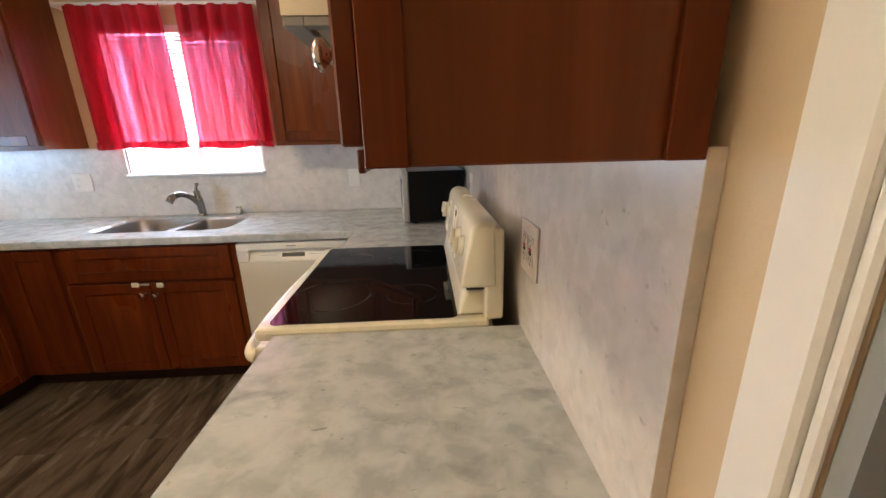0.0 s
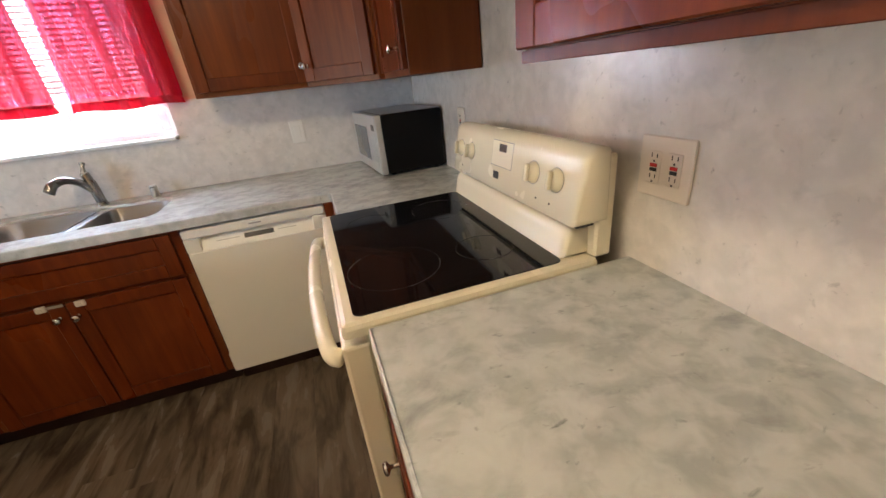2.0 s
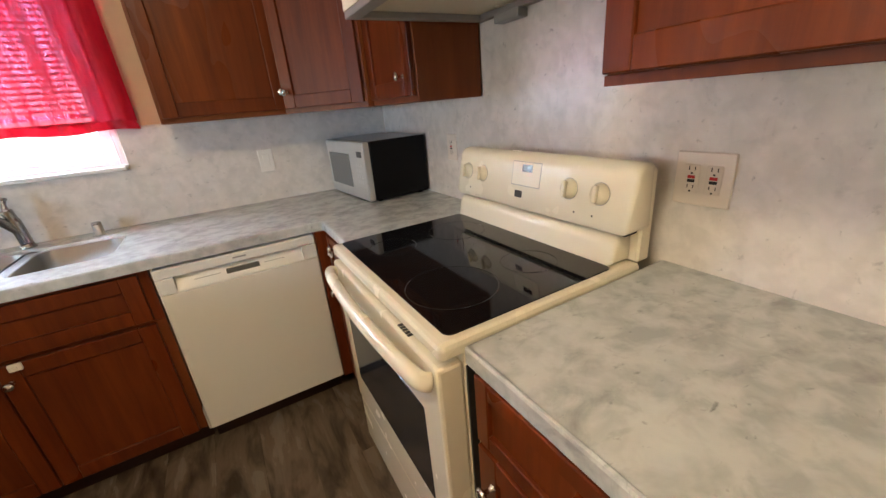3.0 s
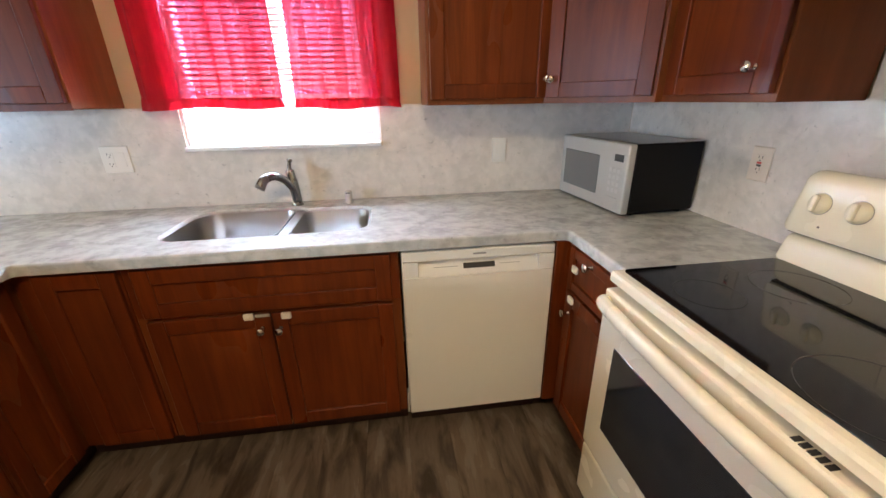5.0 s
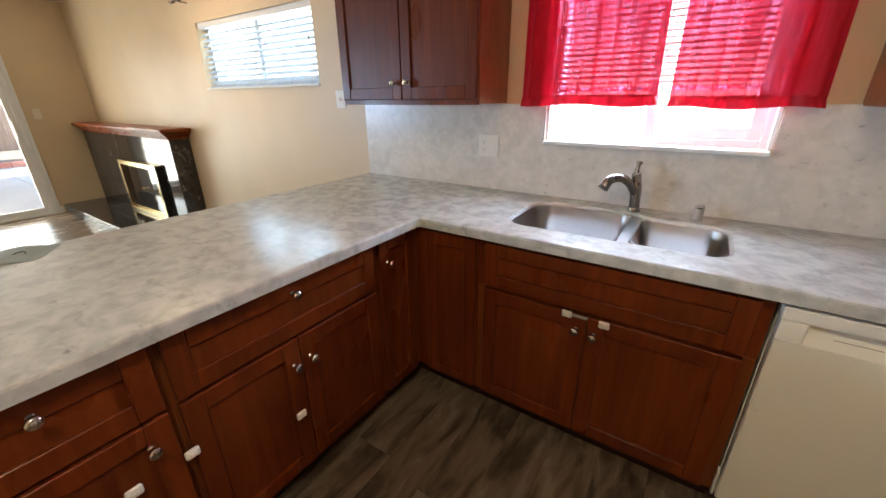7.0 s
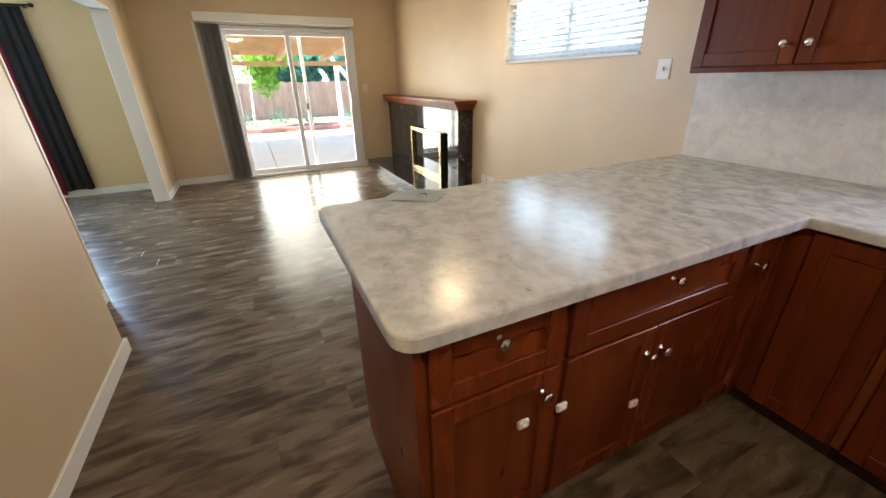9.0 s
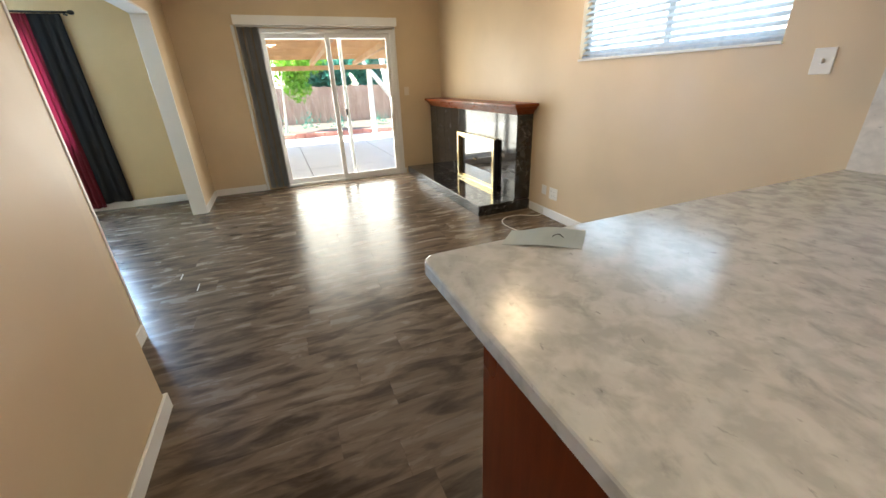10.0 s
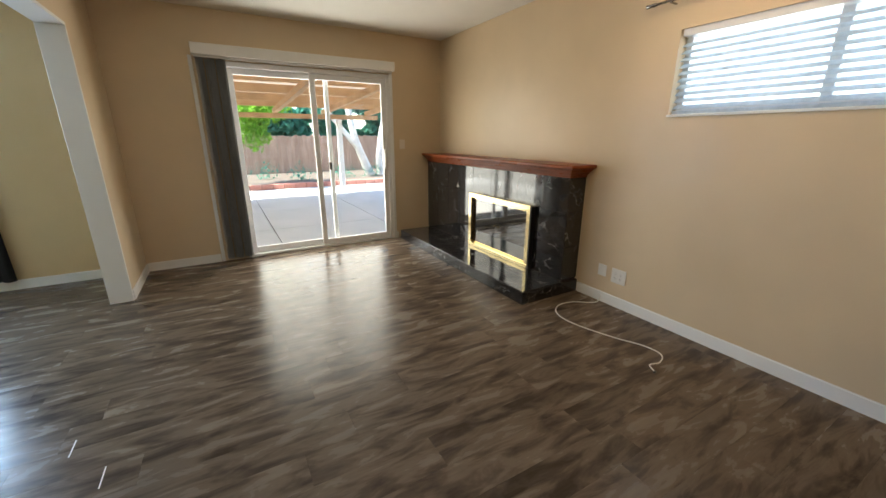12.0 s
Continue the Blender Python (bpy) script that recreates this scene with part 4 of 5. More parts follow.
part("lamp_cover", bm, GREYMETAL, hd, "grey domed lamp cover", smooth=True)
part("wiring_box", B(-0.045, -0.0005, -1.32, -1.2, 1.5850, 1.6125, 0.003), GREYMETAL, hd)

# upper cabinets
UB, UT = 1.375, 2.29
UP = "dark cherry wall cabinet "
c = thing("wall_cabinet", (-2.88, -0.15, UB), UP + "with two doors beside the window curtain", "cabinet", "wall cabinets")
carcase(c, -3.325, -2.447, -0.305, -0.001, UB, UT)
part("bottom_rail", B(-3.327, -2.445, -0.3115, -0.3055, UB - 0.004, UB + 0.02, 0.001), CHERRY, c)
m = face_at((0, -0.3055, 0), (1, 0, 0), (0, -1, 0))
d = front("door", c, m, -3.322, -2.893, UB + 0.022, UT - 0.02)
knob(d, (-2.932, -0.3255, 1.475), (0, -1, 0))
d = front("door", c, m, -2.887, -2.455, UB + 0.022, UT - 0.02)
knob(d, (-2.845, -0.3255, 1.475), (0, -1, 0))
c = thing("wall_cabinet", (-0.86, -0.15, UB), UP + "with one door on the window wall", "cabinet", "wall cabinets")
carcase(c, -1.118, -0.6115, -0.305, -0.001, UB - 0.01, UT)
d = front("door", c, m, -1.105, -0.597, UB + 0.012, UT - 0.02)
knob(d, (-0.622, -0.3255, 1.462), (0, -1, 0))
c = thing("wall_cabinet", (-0.3, -0.3, UB), UP + "with a diagonal door in the corner", "cabinet", "wall cabinets")
bm = slab(bmesh.new(), [Vector(p) for p in ((-0.6105, -0.0165), (-0.6105, -0.305), (-0.305, -0.6105), (-0.0005, -0.6105), (-0.0005, -0.0165))], UB - 0.01, UT, 0.002)
part("body", bm, CHERRY_SIDE, c)
du = Vector((0.3055, -0.3055, 0)).normalized()
m = face_at((-0.6105, -0.305, 0), du, (-0.7071, -0.7071, 0))
d = front("door", c, m, 0.012, 0.42, UB + 0.012, UT - 0.02)
kp = Vector((-0.6105, -0.305, 1.458)) + du * 0.04 + Vector((-0.7071, -0.7071, 0)) * 0.02
knob(d, kp, (-0.7071, -0.7071, 0))
c = thing("wall_cabinet", (-0.15, -0.83, UB), UP + "with one door beside the range hood", "cabinet", "wall cabinets")
carcase(c, -0.28, -0.0005, -1.058, -0.611, UB - 0.01, UT)
m = face_at((-0.2805, 0, 0), (0, -1, 0), (-1, 0, 0))
d = front("door", c, m, 0.64, 1.05, UB + 0.012, UT - 0.02)
knob(d, (-0.3005, -0.99, 1.456), (-1, 0, 0))
c = thing("wall_cabinet", (-0.15, -1.45, 1.75), UP + "over the range hood", "cabinet", "wall cabinets")
carcase(c, -0.28, -0.0005, -1.838, -1.0585, 1.7465, UT)
front("door", c, m, 1.07, 1.445, 1.76, UT - 0.02)
front("door", c, m, 1.451, 1.83, 1.76, UT - 0.02)
c = thing("wall_cabinet", (-0.15, -2.13, UB), UP + "above the short worktop by the doorway", "cabinet", "wall cabinets")
carcase(c, -0.28, -0.0005, -2.398, -1.8385, UB - 0.013, UT)
part("bottom_rail", B(-0.2865, -0.2805, -2.398, -1.8385, UB - 0.017, UB + 0.002, 0.001), CHERRY, c)
d = front("door", c, m, 1.842, 2.39, UB + 0.004, UT - 0.02)
knob(d, (-0.3005, -2.3, 1.465), (-1, 0, 0))
part("end_stile", B(-0.28, -0.245, -2.4045, -2.3985, UB - 0.013, UT, 0.001), CHERRY, c)
part("end_stile", B(-0.035, -0.0005, -2.4045, -2.3985, UB - 0.013, UT, 0.001), CHERRY, c)

# microwave, front towards the peninsula
mw = thing("microwave", (-0.19, -0.32, TOP), "silver-fronted black microwave standing in the counter's corner", "microwave")
part("case", B(-0.345, -0.03, -0.575, -0.07, TOP + 0.012, 1.212, 0.006), BLACKCASE, mw)
part("front_panel", box(bmesh.new(), -0.38, -0.3455, -0.578, -0.067, TOP + 0.012, 1.213, 0.008, None, 2), SILVER, mw, "silver plastic front")
part("window", box(bmesh.new(), -0.3822, -0.379, -0.392, -0.105, 0.98, 1.15, 0.002), MESHGLASS, mw, "grey see-through door window")
part("clock", B(-0.382, -0.3805, -0.55, -0.495, 1.14, 1.168), BLACK, mw)
part("top_plate", B(-0.344, -0.031, -0.574, -0.071, 1.2122, 1.2142, 0.0006), STEEL, mw)
part("open_button", box(bmesh.new(), -0.383, -0.3805, -0.545, -0.47, 0.945, 0.99, 0.002), SILVER, mw)
bm = bmesh.new()
for r_ in range(4):
    for q in range(3):
        box(bm, -0.3816, -0.3805, -0.54 + q * 0.026, -0.522 + q * 0.026, 1.01 + r_ * 0.028, 1.027 + r_ * 0.028)
part("keypad", bm, plain("pale_keys", (0.5, 0.5, 0.485), 0.4), mw)
for x in (-0.31, -0.07):
    for y in (-0.54, -0.11):
        part("foot", lathe(bmesh.new(), [(0.013, 0.0005), (0.013, 0.0125)], 10, Matrix.Translation((x, y, TOP))), BLACK, mw)

mw.rotation_euler[2] = radians(4.5)


# outlets and switches
def plate(name, label, o, u, n, w, h, mat, devices):
    t = thing(name, o, label, "wall plate", kind="")
    m = face_at(o, u, n)
    part("cover", box(bmesh.new(), -w / 2, w / 2, 0.0005, 0.006, -h / 2, h / 2, 0.0025, m), mat, t)
    for kind, du_ in devices:
        if kind == "switch":
            part("rocker", box(bmesh.new(), du_ - 0.016, du_ + 0.016, 0.0062, 0.0085, -0.033, 0.033, 0.001, m), mat, t)
        elif kind == "toggle":
            part("toggle", box(bmesh.new(), du_ - 0.005, du_ + 0.005, 0.0062, 0.018, -0.01, 0.012, 0.002, m), mat, t)
        else:
            dev = part("socket", box(bmesh.new(), du_ - 0.0165, du_ + 0.0165, 0.0062, 0.0082, -0.033, 0.033, 0.001, m), mat, t)
            bm = bmesh.new()
            for s in (-0.021, 0.021):
                box(bm, du_ - 0.0075, du_ - 0.0055, 0.0083, 0.0088, s - 0.001, s + 0.008, 0, m)
                box(bm, du_ + 0.0055, du_ + 0.0075, 0.0083, 0.0088, s - 0.001, s + 0.007, 0, m)
                box(bm, du_ - 0.002, du_ + 0.002, 0.0083, 0.0088, s - 0.01, s - 0.006, 0, m)
            part("slots", bm, SLOT, dev)
            if kind == "gfci":
                part("reset_button", box(bmesh.new(), du_ - 0.008, du_ + 0.008, 0.0083, 0.0098, 0.001, 0.008, 0, m), REDBTN, dev, "red button")
                part("test_button", box(bmesh.new(), du_ - 0.008, du_ + 0.008, 0.0083, 0.0096, -0.008, -0.001, 0, m), SLOT, dev, "black button")
    return t


NY, NX = ((1, 0, 0), (0, -1, 0)), ((0, -1, 0), (-1, 0, 0))
plate("power_outlet", "white double plate with socket and switch on the backsplash", (-2.538, -0.0155, 1.153), *NY, 0.122, 0.122, PLASTIC, [("outlet", -0.024), ("switch", 0.024)])
plate("light_switch", "white rocker switch plate on the backsplash", (-0.722, -0.0155, 1.138), *NY, 0.075, 0.122, PLASTIC, [("switch", 0)])
plate("power_outlet", "almond double outlet with red and black buttons beside the stove", (0.0, -1.905, 1.141), *NX, 0.126, 0.124, PINKPLATE, [("gfci", -0.024), ("gfci", 0.024)])
plate("power_outlet", "almond single outlet on the backsplash behind the microwave", (0.0, -0.812, 1.158), *NX, 0.08, 0.118, PINKPLATE, [("gfci", 0)])
plate("light_switch", "white light switch plate on the beige wall", (-3.702, 0.0, 1.4), *NY, 0.09, 0.118, PLASTIC, [("toggle", 0)])
plate("power_outlet", "white double outlet low on the beige wall", (-5.633, 0.0, 0.262), *NY, 0.13, 0.122, PLASTIC, [("outlet", -0.024), ("outlet", 0.024)])
plate("cable_plate", "white blank plate low on the beige wall", (-5.79, 0.0, 0.275), *NY, 0.08, 0.1, PLASTIC, [])
plate("light_switch", "white switch plate beside the patio door", (FAR, -0.58, 1.26), (0, 1, 0), (1, 0, 0), 0.075, 0.118, PINKPLATE, [("toggle", 0)])


# curtains
def curtain(parent, x0, x1, z0, z1, y, waves, deep, mat, name, seed, axis="y", flare=0.0, nz=18):
    """A hanging cloth with folds that drift on the way down; a hem at the bottom."""
    rnd = random.Random(seed)
    ph = [rnd.uniform(0, 6.28) for _ in range(5)]
    nx = int(waves * 12)
    bm, rows = bmesh.new(), []
    for j in range(nz + 1):
        t = j / nz
        row = []
        for i in range(nx + 1):
            s = i / nx
            a = s * waves * 2 * math.pi
            f = math.sin(a + ph[0] + 0.5 * math.sin(2.2 * t + ph[1])) + 0.45 * math.sin(a * 0.53 + ph[2] + 1.3 * t) + 0.25 * math.sin(a * 1.9 + ph[3] - t)
            w = deep * f * (0.55 + 0.45 * (1 - t))
            sag = 0.006 * math.sin(s * 9 + ph[4]) * (1 - t)
            xx = x0 + (x1 - x0) * s + (s - 0.5) * flare * (1 - t)
            zz = z0 + (z1 - z0) * t + sag
            row.append(bm.verts.new((xx, y + w, zz) if axis == "y" else (y + w, xx, zz)))
        rows.append(row)
    for a, b in zip(rows, rows[1:]):
        for i in range(nx):
            bm.faces.new((a[i], a[i + 1], b[i + 1], b[i]))
    return part(name, bm, mat, parent, smooth=True)


HEM = fabric("red_cotton_hem", (0.4, 0.004, 0.014), 0.18)
kc = thing("window_curtain", (-1.78, -0.075, 1.36), "red cotton cafe curtains drawn nearly shut over the sink", "curtain")
curtain(kc, -2.325, -1.757, 1.40, 2.185, -0.085, 5.5, 0.026, RED, "curtain_panel", 3, flare=0.03)
curtain(kc, -2.33, -1.752, 1.366, 1.41, -0.0885, 5.5, 0.0205, HEM, "hem", 3, flare=0.03, nz=2)
curtain(kc, -1.69, -1.232, 1.392, 2.185, -0.083, 5, 0.026, RED, "curtain_panel", 8, flare=0.02)
curtain(kc, -1.694, -1.228, 1.358, 1.402, -0.0865, 5, 0.0205, HEM, "hem", 8, flare=0.02, nz=2)
part("rod", tube(bmesh.new(), [(-2.37, -0.085, 2.19), (-1.2, -0.085, 2.19)], 0.009, 10), TRIM, kc)
for x in (-2.37, -1.2):
    part("bracket", B(x - 0.008, x + 0.008, -0.09, -0.001, 2.175, 2.205, 0.003), TRIM, kc)


def blind(name, label, x0, x1, y, z0, z1, pitch, depth, tilt_deg, slat_mat=None):
    t = thing(name, ((x0 + x1) / 2, y, z0), label, "blind")
    n = int((z1 - 0.04 - z0 - 0.02) / pitch)
    src = None
    for k in range(n):
        z = z0 + 0.03 + pitch * (k + 0.4)
        if src is None:
            bm = bmesh.new()
            rows = []
            for s in range(5):
                q = s / 4 - 0.5
                rows.append([bm.verts.new((x, q * depth, 0.0035 * (1 - 4 * q * q))) for x in (x0 + 0.006, x1 - 0.006)])
            for a, b in zip(rows, rows[1:]):
                bm.faces.new((a[0], a[1], b[1], b[0]))
            bmesh.ops.rotate(bm, cent=(0, 0, 0), matrix=Matrix.Rotation(radians(tilt_deg), 3, "X"), verts=bm.verts[:])
            ret = bmesh.ops.extrude_face_region(bm, geom=bm.faces[:])
            bmesh.ops.translate(bm, verts=[v for v in ret["geom"] if isinstance(v, bmesh.types.BMVert)], vec=(0, 0, 0.0022))
            bmesh.ops.translate(bm, verts=bm.verts[:], vec=(0, y, z))
            src = part("slat", bm, slat_mat or SLAT, t)
            base_z = z
        else:
            ob = new("slat", src.data)
            ob.parent = t
            ob.location = (0, 0, z - base_z)
    part("bottom_rail", B(x0 + 0.004, x1 - 0.004, y - depth * 0.45, y + depth * 0.45, z0 + 0.003, z0 + 0.024, 0.003), SLAT, t)
    part("head_rail", B(x0 + 0.002, x1 - 0.002, y - 0.028, y + 0.028, z1 - 0.045, z1 - 0.002, 0.002), VINYL, t)
    for x in (x0 + 0.18, (x0 + x1) / 2, x1 - 0.18):
        part("ladder_cord", B(x - 0.001, x + 0.001, y - depth * 0.5, y - depth * 0.5 + 0.0015, z0 + 0.02, z1 - 0.04), VINYL, t)
    return t


blind("window_blind", "white horizontal blind half lowered behind the red curtains", KITCHEN_WIN[0] + 0.01, KITCHEN_WIN[1] - 0.01, 0.02, 1.42, 2.098, 0.024, 0.025, 28, slat_mat=SLAT_K)
hb = blind("window_blind", "white wide-slat blind lowered over the high window", HIGH_WIN[0] + 0.008, HIGH_WIN[1] - 0.008, 0.04, 1.506, 2.028, 0.042, 0.05, 32)
part("tilt_cord", tube(bmesh.new(), [(HIGH_WIN[1] - 0.06, 0.005, 1.98), (HIGH_WIN[1] - 0.062, 0.004, 1.82)], 0.0015, 6), VINYL, hb)
part("tassel", lathe(bmesh.new(), [(0.003, 0), (0.007, 0.004), (0.005, 0.03), (0.0, 0.032)], 10, Matrix.Translation((HIGH_WIN[1] - 0.062, 0.004, 1.785))), GREYTXT, hb, smooth=True)

# paper on the peninsula
pt = thing("paper_sheet", (-3.35, -1.88, TOP), "creased grey-green paper sheet lying on the peninsula worktop", "paper")
bm = bmesh.new()
o, eu, ev = Vector((-3.437, -1.945, 0)), Vector((0.137, 0.188, 0)), Vector((-0.085, 0.09, 0))
grid = []
for i in range(9):
    row = []
    for j in range(6):
        s, q = i / 8, j / 5
        lift = 0.012 * max(0.0, math.sin((s * 1.4 - 0.25) * math.pi)) * (0.4 + 0.6 * q) + 0.012 * q * q * s
        p = o + eu * s + ev * q
        row.append(bm.verts.new((p.x, p.y, TOP + 0.0012 + lift)))
    grid.append(row)
for i in range(8):
    for j in range(5):
        bm.faces.new((grid[i][j], grid[i + 1][j], grid[i + 1][j + 1], grid[i][j + 1]))
ret = bmesh.ops.extrude_face_region(bm, geom=bm.faces[:])
bmesh.ops.translate(bm, verts=[v for v in ret["geom"] if isinstance(v, bmesh.types.BMVert)], vec=(0, 0, 0.0007))
part("sheet", bm, PAPER, pt)
slot_line = []
for i in range(9):
    s, q = 0.6 + 0.14 * i / 8, 0.5 + 0.14 * math.sin(math.pi * i / 8)
    lift = 0.012 * max(0.0, math.sin((s * 1.4 - 0.25) * math.pi)) * (0.4 + 0.6 * q) + 0.012 * q * q * s
    p = o + eu * s + ev * q
    slot_line.append((p.x, p.y, TOP + 0.0026 + lift))
part("slot", tube(bmesh.new(), slot_line, 0.0016, 6), SLOT, pt, "dark cut slot")

# ---- living room ----
# fireplace
fp = thing("fireplace", (-7.33, -0.1, 0), "black polished marble fireplace with brass-framed glass doors", "fireplace")
part("hearth_core", B(-8.525, -6.04, -0.656, -0.012, 0.001, 0.111), SHADOW_GAP, fp)
part("surround_core", B(-8.6, -6.07, -0.19, -0.001, 0.1115, 1.03), SHADOW_GAP, fp)


def tile(x0, x1, y0, y1, z0, z1):
    part("tile", B(x0, x1, y0, y1, z0, z1, 0.0015), GRANITE, fp)


OX0, OX1, OZ = -7.475, -6.455, 0.735
g = 0.0015
xs = [-8.602, -8.32, -8.04, -7.76, OX0, OX0 + 0.34, OX0 + 0.68, OX1, -6.058]
for a, b in zip(xs, xs[1:]):
    for c0, c1 in ((0.122, 0.427), (0.427, OZ), (OZ, 1.03)):
        if not (a >= OX0 - 0.01 and b <= OX1 + 0.01 and c1 <= OZ + 0.01):
            tile(a + g, b - g, -0.2, -0.1905, c0 + g, c1 - g)
for c0, c1 in ((0.122, 0.427), (0.427, OZ), (OZ, 1.03)):
    tile(-6.0695, -6.058, -0.19, -0.002, c0 + g, c1 - g)
hx = [-8.535, -8.23, -7.925, -7.62, -7.315, -7.01, -6.705, -6.4, -6.03]
for a, b in zip(hx, hx[1:]):
    tile(a + g, b - g, -0.666, -0.6565, 0.002, 0.1105)
    tile(a + g, b - g, -0.666, -0.436, 0.1115, 0.1215)
    tile(a + g, b - g, -0.433, -0.2015, 0.1115, 0.1215)
tile(-6.0395, -6.03, -0.6555, -0.33, 0.002, 0.1105)
tile(-6.0395, -6.03, -0.327, -0.016, 0.002, 0.1105)
# firebox and doors
part("firebox", B(OX0 + 0.03, OX1 - 0.03, -0.2045, -0.2005, 0.15, OZ - 0.03), SHADOW_GAP, fp)
fd = bmesh.new()
m = face_at((0, -0.2015, 0), (1, 0, 0), (0, -1, 0))
x0, x1, z0, z1 = OX0 - 0.005, OX1 + 0.005, 0.1225, OZ + 0.008
for a in ((x0, x1, z1 - 0.05, z1), (x0, x1, z0, z0 + 0.04), (x0, x0 + 0.05, z0 + 0.0405, z1 - 0.0505), (x1 - 0.05, x1, z0 + 0.0405, z1 - 0.0505)):
    box(fd, a[0], a[1], 0.0, 0.052, a[2], a[3], 0.004, m)
part("brass_frame", fd, BRASS, fp, "polished brass door frame")
gx = [x0 + 0.052, (x0 + x1) / 2, x1 - 0.052]
for a, b in zip(gx, gx[1:]):
    d = part("glass_door", box(bmesh.new(), a + 0.002, b - 0.002, 0.008, 0.013, z0 + 0.043, z1 - 0.053, 0, m), FIREGLASS, fp, "smoked reflective glass door")
    for c0, c1 in ((z1 - 0.068, z1 - 0.053), (z0 + 0.043, z0 + 0.055)):
        part("door_edging", box(bmesh.new(), a + 0.002, b - 0.002, 0.0135, 0.019, c0, c1, 0.001, m), BRASS, d)
    part("pull", lathe(bmesh.new(), [(0.007, 0), (0.005, 0.01), (0.011, 0.02), (0.0, 0.026)], 12, Matrix.Translation(((b if a == gx[0] else a) + (-0.03 if a == gx[0] else 0.03), -0.2205, 0.44)) @ Matrix.Rotation(radians(90), 4, "X")), BRASS, d, smooth=True)
part("side_cap", B(x1 - 0.001, x1 + 0.014, -0.25, -0.2005, z0, z1 - 0.012), BLACK, fp)
# mantel: stacked mouldings growing outwards
steps = [(0.0, 1.031, 1.05), (0.008, 1.05, 1.06), (0.02, 1.06, 1.072), (0.034, 1.072, 1.084), (0.05, 1.084, 1.098), (0.062, 1.098, 1.108)]
for d_, a, b in steps:
    part("moulding", box(bmesh.new(), FAR + 0.002, -6.05 + d_, -0.208 - d_, -0.001, a, b - 0.0005, 0.003), MANTEL, fp)
part("mantel_shelf", box(bmesh.new(), FAR + 0.002, -5.962, -0.292, -0.001, 1.108, 1.14, 0.008, None, 2), MANTEL, fp, "red-brown moulded wooden mantel shelf")

# valance and vertical blind of the patio door
vb = thing("vertical_blind", (FAR + 0.05, -2.6, 0.02), "grey vertical vane blind stacked open under a white valance", "blind")
part("valance", B(FAR + 0.002, FAR + 0.092, -2.8, -0.69, 2.122, 2.225, 0.003), TRIM, vb, "off-white valance")
part("head_track", B(FAR + 0.02, FAR + 0.07, -2.78, -0.72, 2.1, 2.1215), ALU, vb)
src = None
for k in range(11):
    y = -2.765 + 0.0245 * k
    yaw = 14 + 9 * math.sin(k * 1.7)
    mm = Matrix.Translation((FAR + 0.05, y, 0.03)) @ Matrix.Rotation(radians(yaw), 4, "Z")
    if src is None:
        bm = bmesh.new()
        rows = [[bm.verts.new((q, 0.006 * (1 - (q / 0.044) ** 2), z)) for q in (-0.044, -0.022, 0.0, 0.022, 0.044)] for z in (0.0, 2.065)]
        for i in range(4):
            bm.faces.new((rows[0][i], rows[0][i + 1], rows[1][i + 1], rows[1][i]))
        ret = bmesh.ops.extrude_face_region(bm, geom=bm.faces[:])
        bmesh.ops.translate(bm, verts=[v for v in ret["geom"] if isinstance(v, bmesh.types.BMVert)], vec=(0, 0.0012, 0))
        me = bpy.data.meshes.new("vane")
        bmesh.ops.recalc_face_normals(bm, faces=bm.faces[:])
        bm.to_mesh(me)
        bm.free()
        me.materials.append(VANE)
        src = me
    ob = new("vane", src)
    ob.parent = vb
    ob.matrix_basis = Matrix.Translation(-root_place(vb)) @ mm

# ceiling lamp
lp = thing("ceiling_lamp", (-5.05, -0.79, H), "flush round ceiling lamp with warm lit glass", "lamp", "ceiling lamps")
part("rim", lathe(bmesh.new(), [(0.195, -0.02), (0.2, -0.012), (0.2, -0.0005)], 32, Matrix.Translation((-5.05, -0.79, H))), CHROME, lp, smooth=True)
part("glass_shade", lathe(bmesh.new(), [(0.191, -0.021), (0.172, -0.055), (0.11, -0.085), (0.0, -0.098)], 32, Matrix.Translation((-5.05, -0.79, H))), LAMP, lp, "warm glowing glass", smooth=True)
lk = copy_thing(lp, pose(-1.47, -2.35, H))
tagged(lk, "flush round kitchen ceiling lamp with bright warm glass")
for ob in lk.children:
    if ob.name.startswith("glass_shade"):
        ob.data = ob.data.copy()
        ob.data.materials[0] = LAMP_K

# cable on the floor
cb = thing("cable", (-5.3, -0.45, 0), "thin white cable lying in a curve on the floor", "cable")
part("cord", tube(bmesh.new(), smooth_line([(-5.765, -0.02, 0.06), (-5.76, -0.04, 0.012), (-5.77, -0.12, 0.006), (-5.86, -0.25, 0.005), (-5.87, -0.4, 0.005), (-5.78, -0.52, 0.005), (-5.6, -0.55, 0.005), (-5.32, -0.472, 0.005), (-5.12, -0.383, 0.005), (-5.0, -0.385, 0.005), (-4.95, -0.48, 0.005), (-4.965, -0.56, 0.005), (-4.9, -0.605, 0.006)], 7), 0.0042, 8), CORD, cb, smooth=True)
part("plug", lathe(bmesh.new(), [(0.006, 0), (0.007, 0.004), (0.007, 0.03), (0.004, 0.036)], 10, Matrix.Translation((-4.906, -0.597, 0.0075)) @ Matrix.Rotation(radians(78), 4, "X") @ Matrix.Rotation(0.3, 4, "Y")), BLACK, cb)
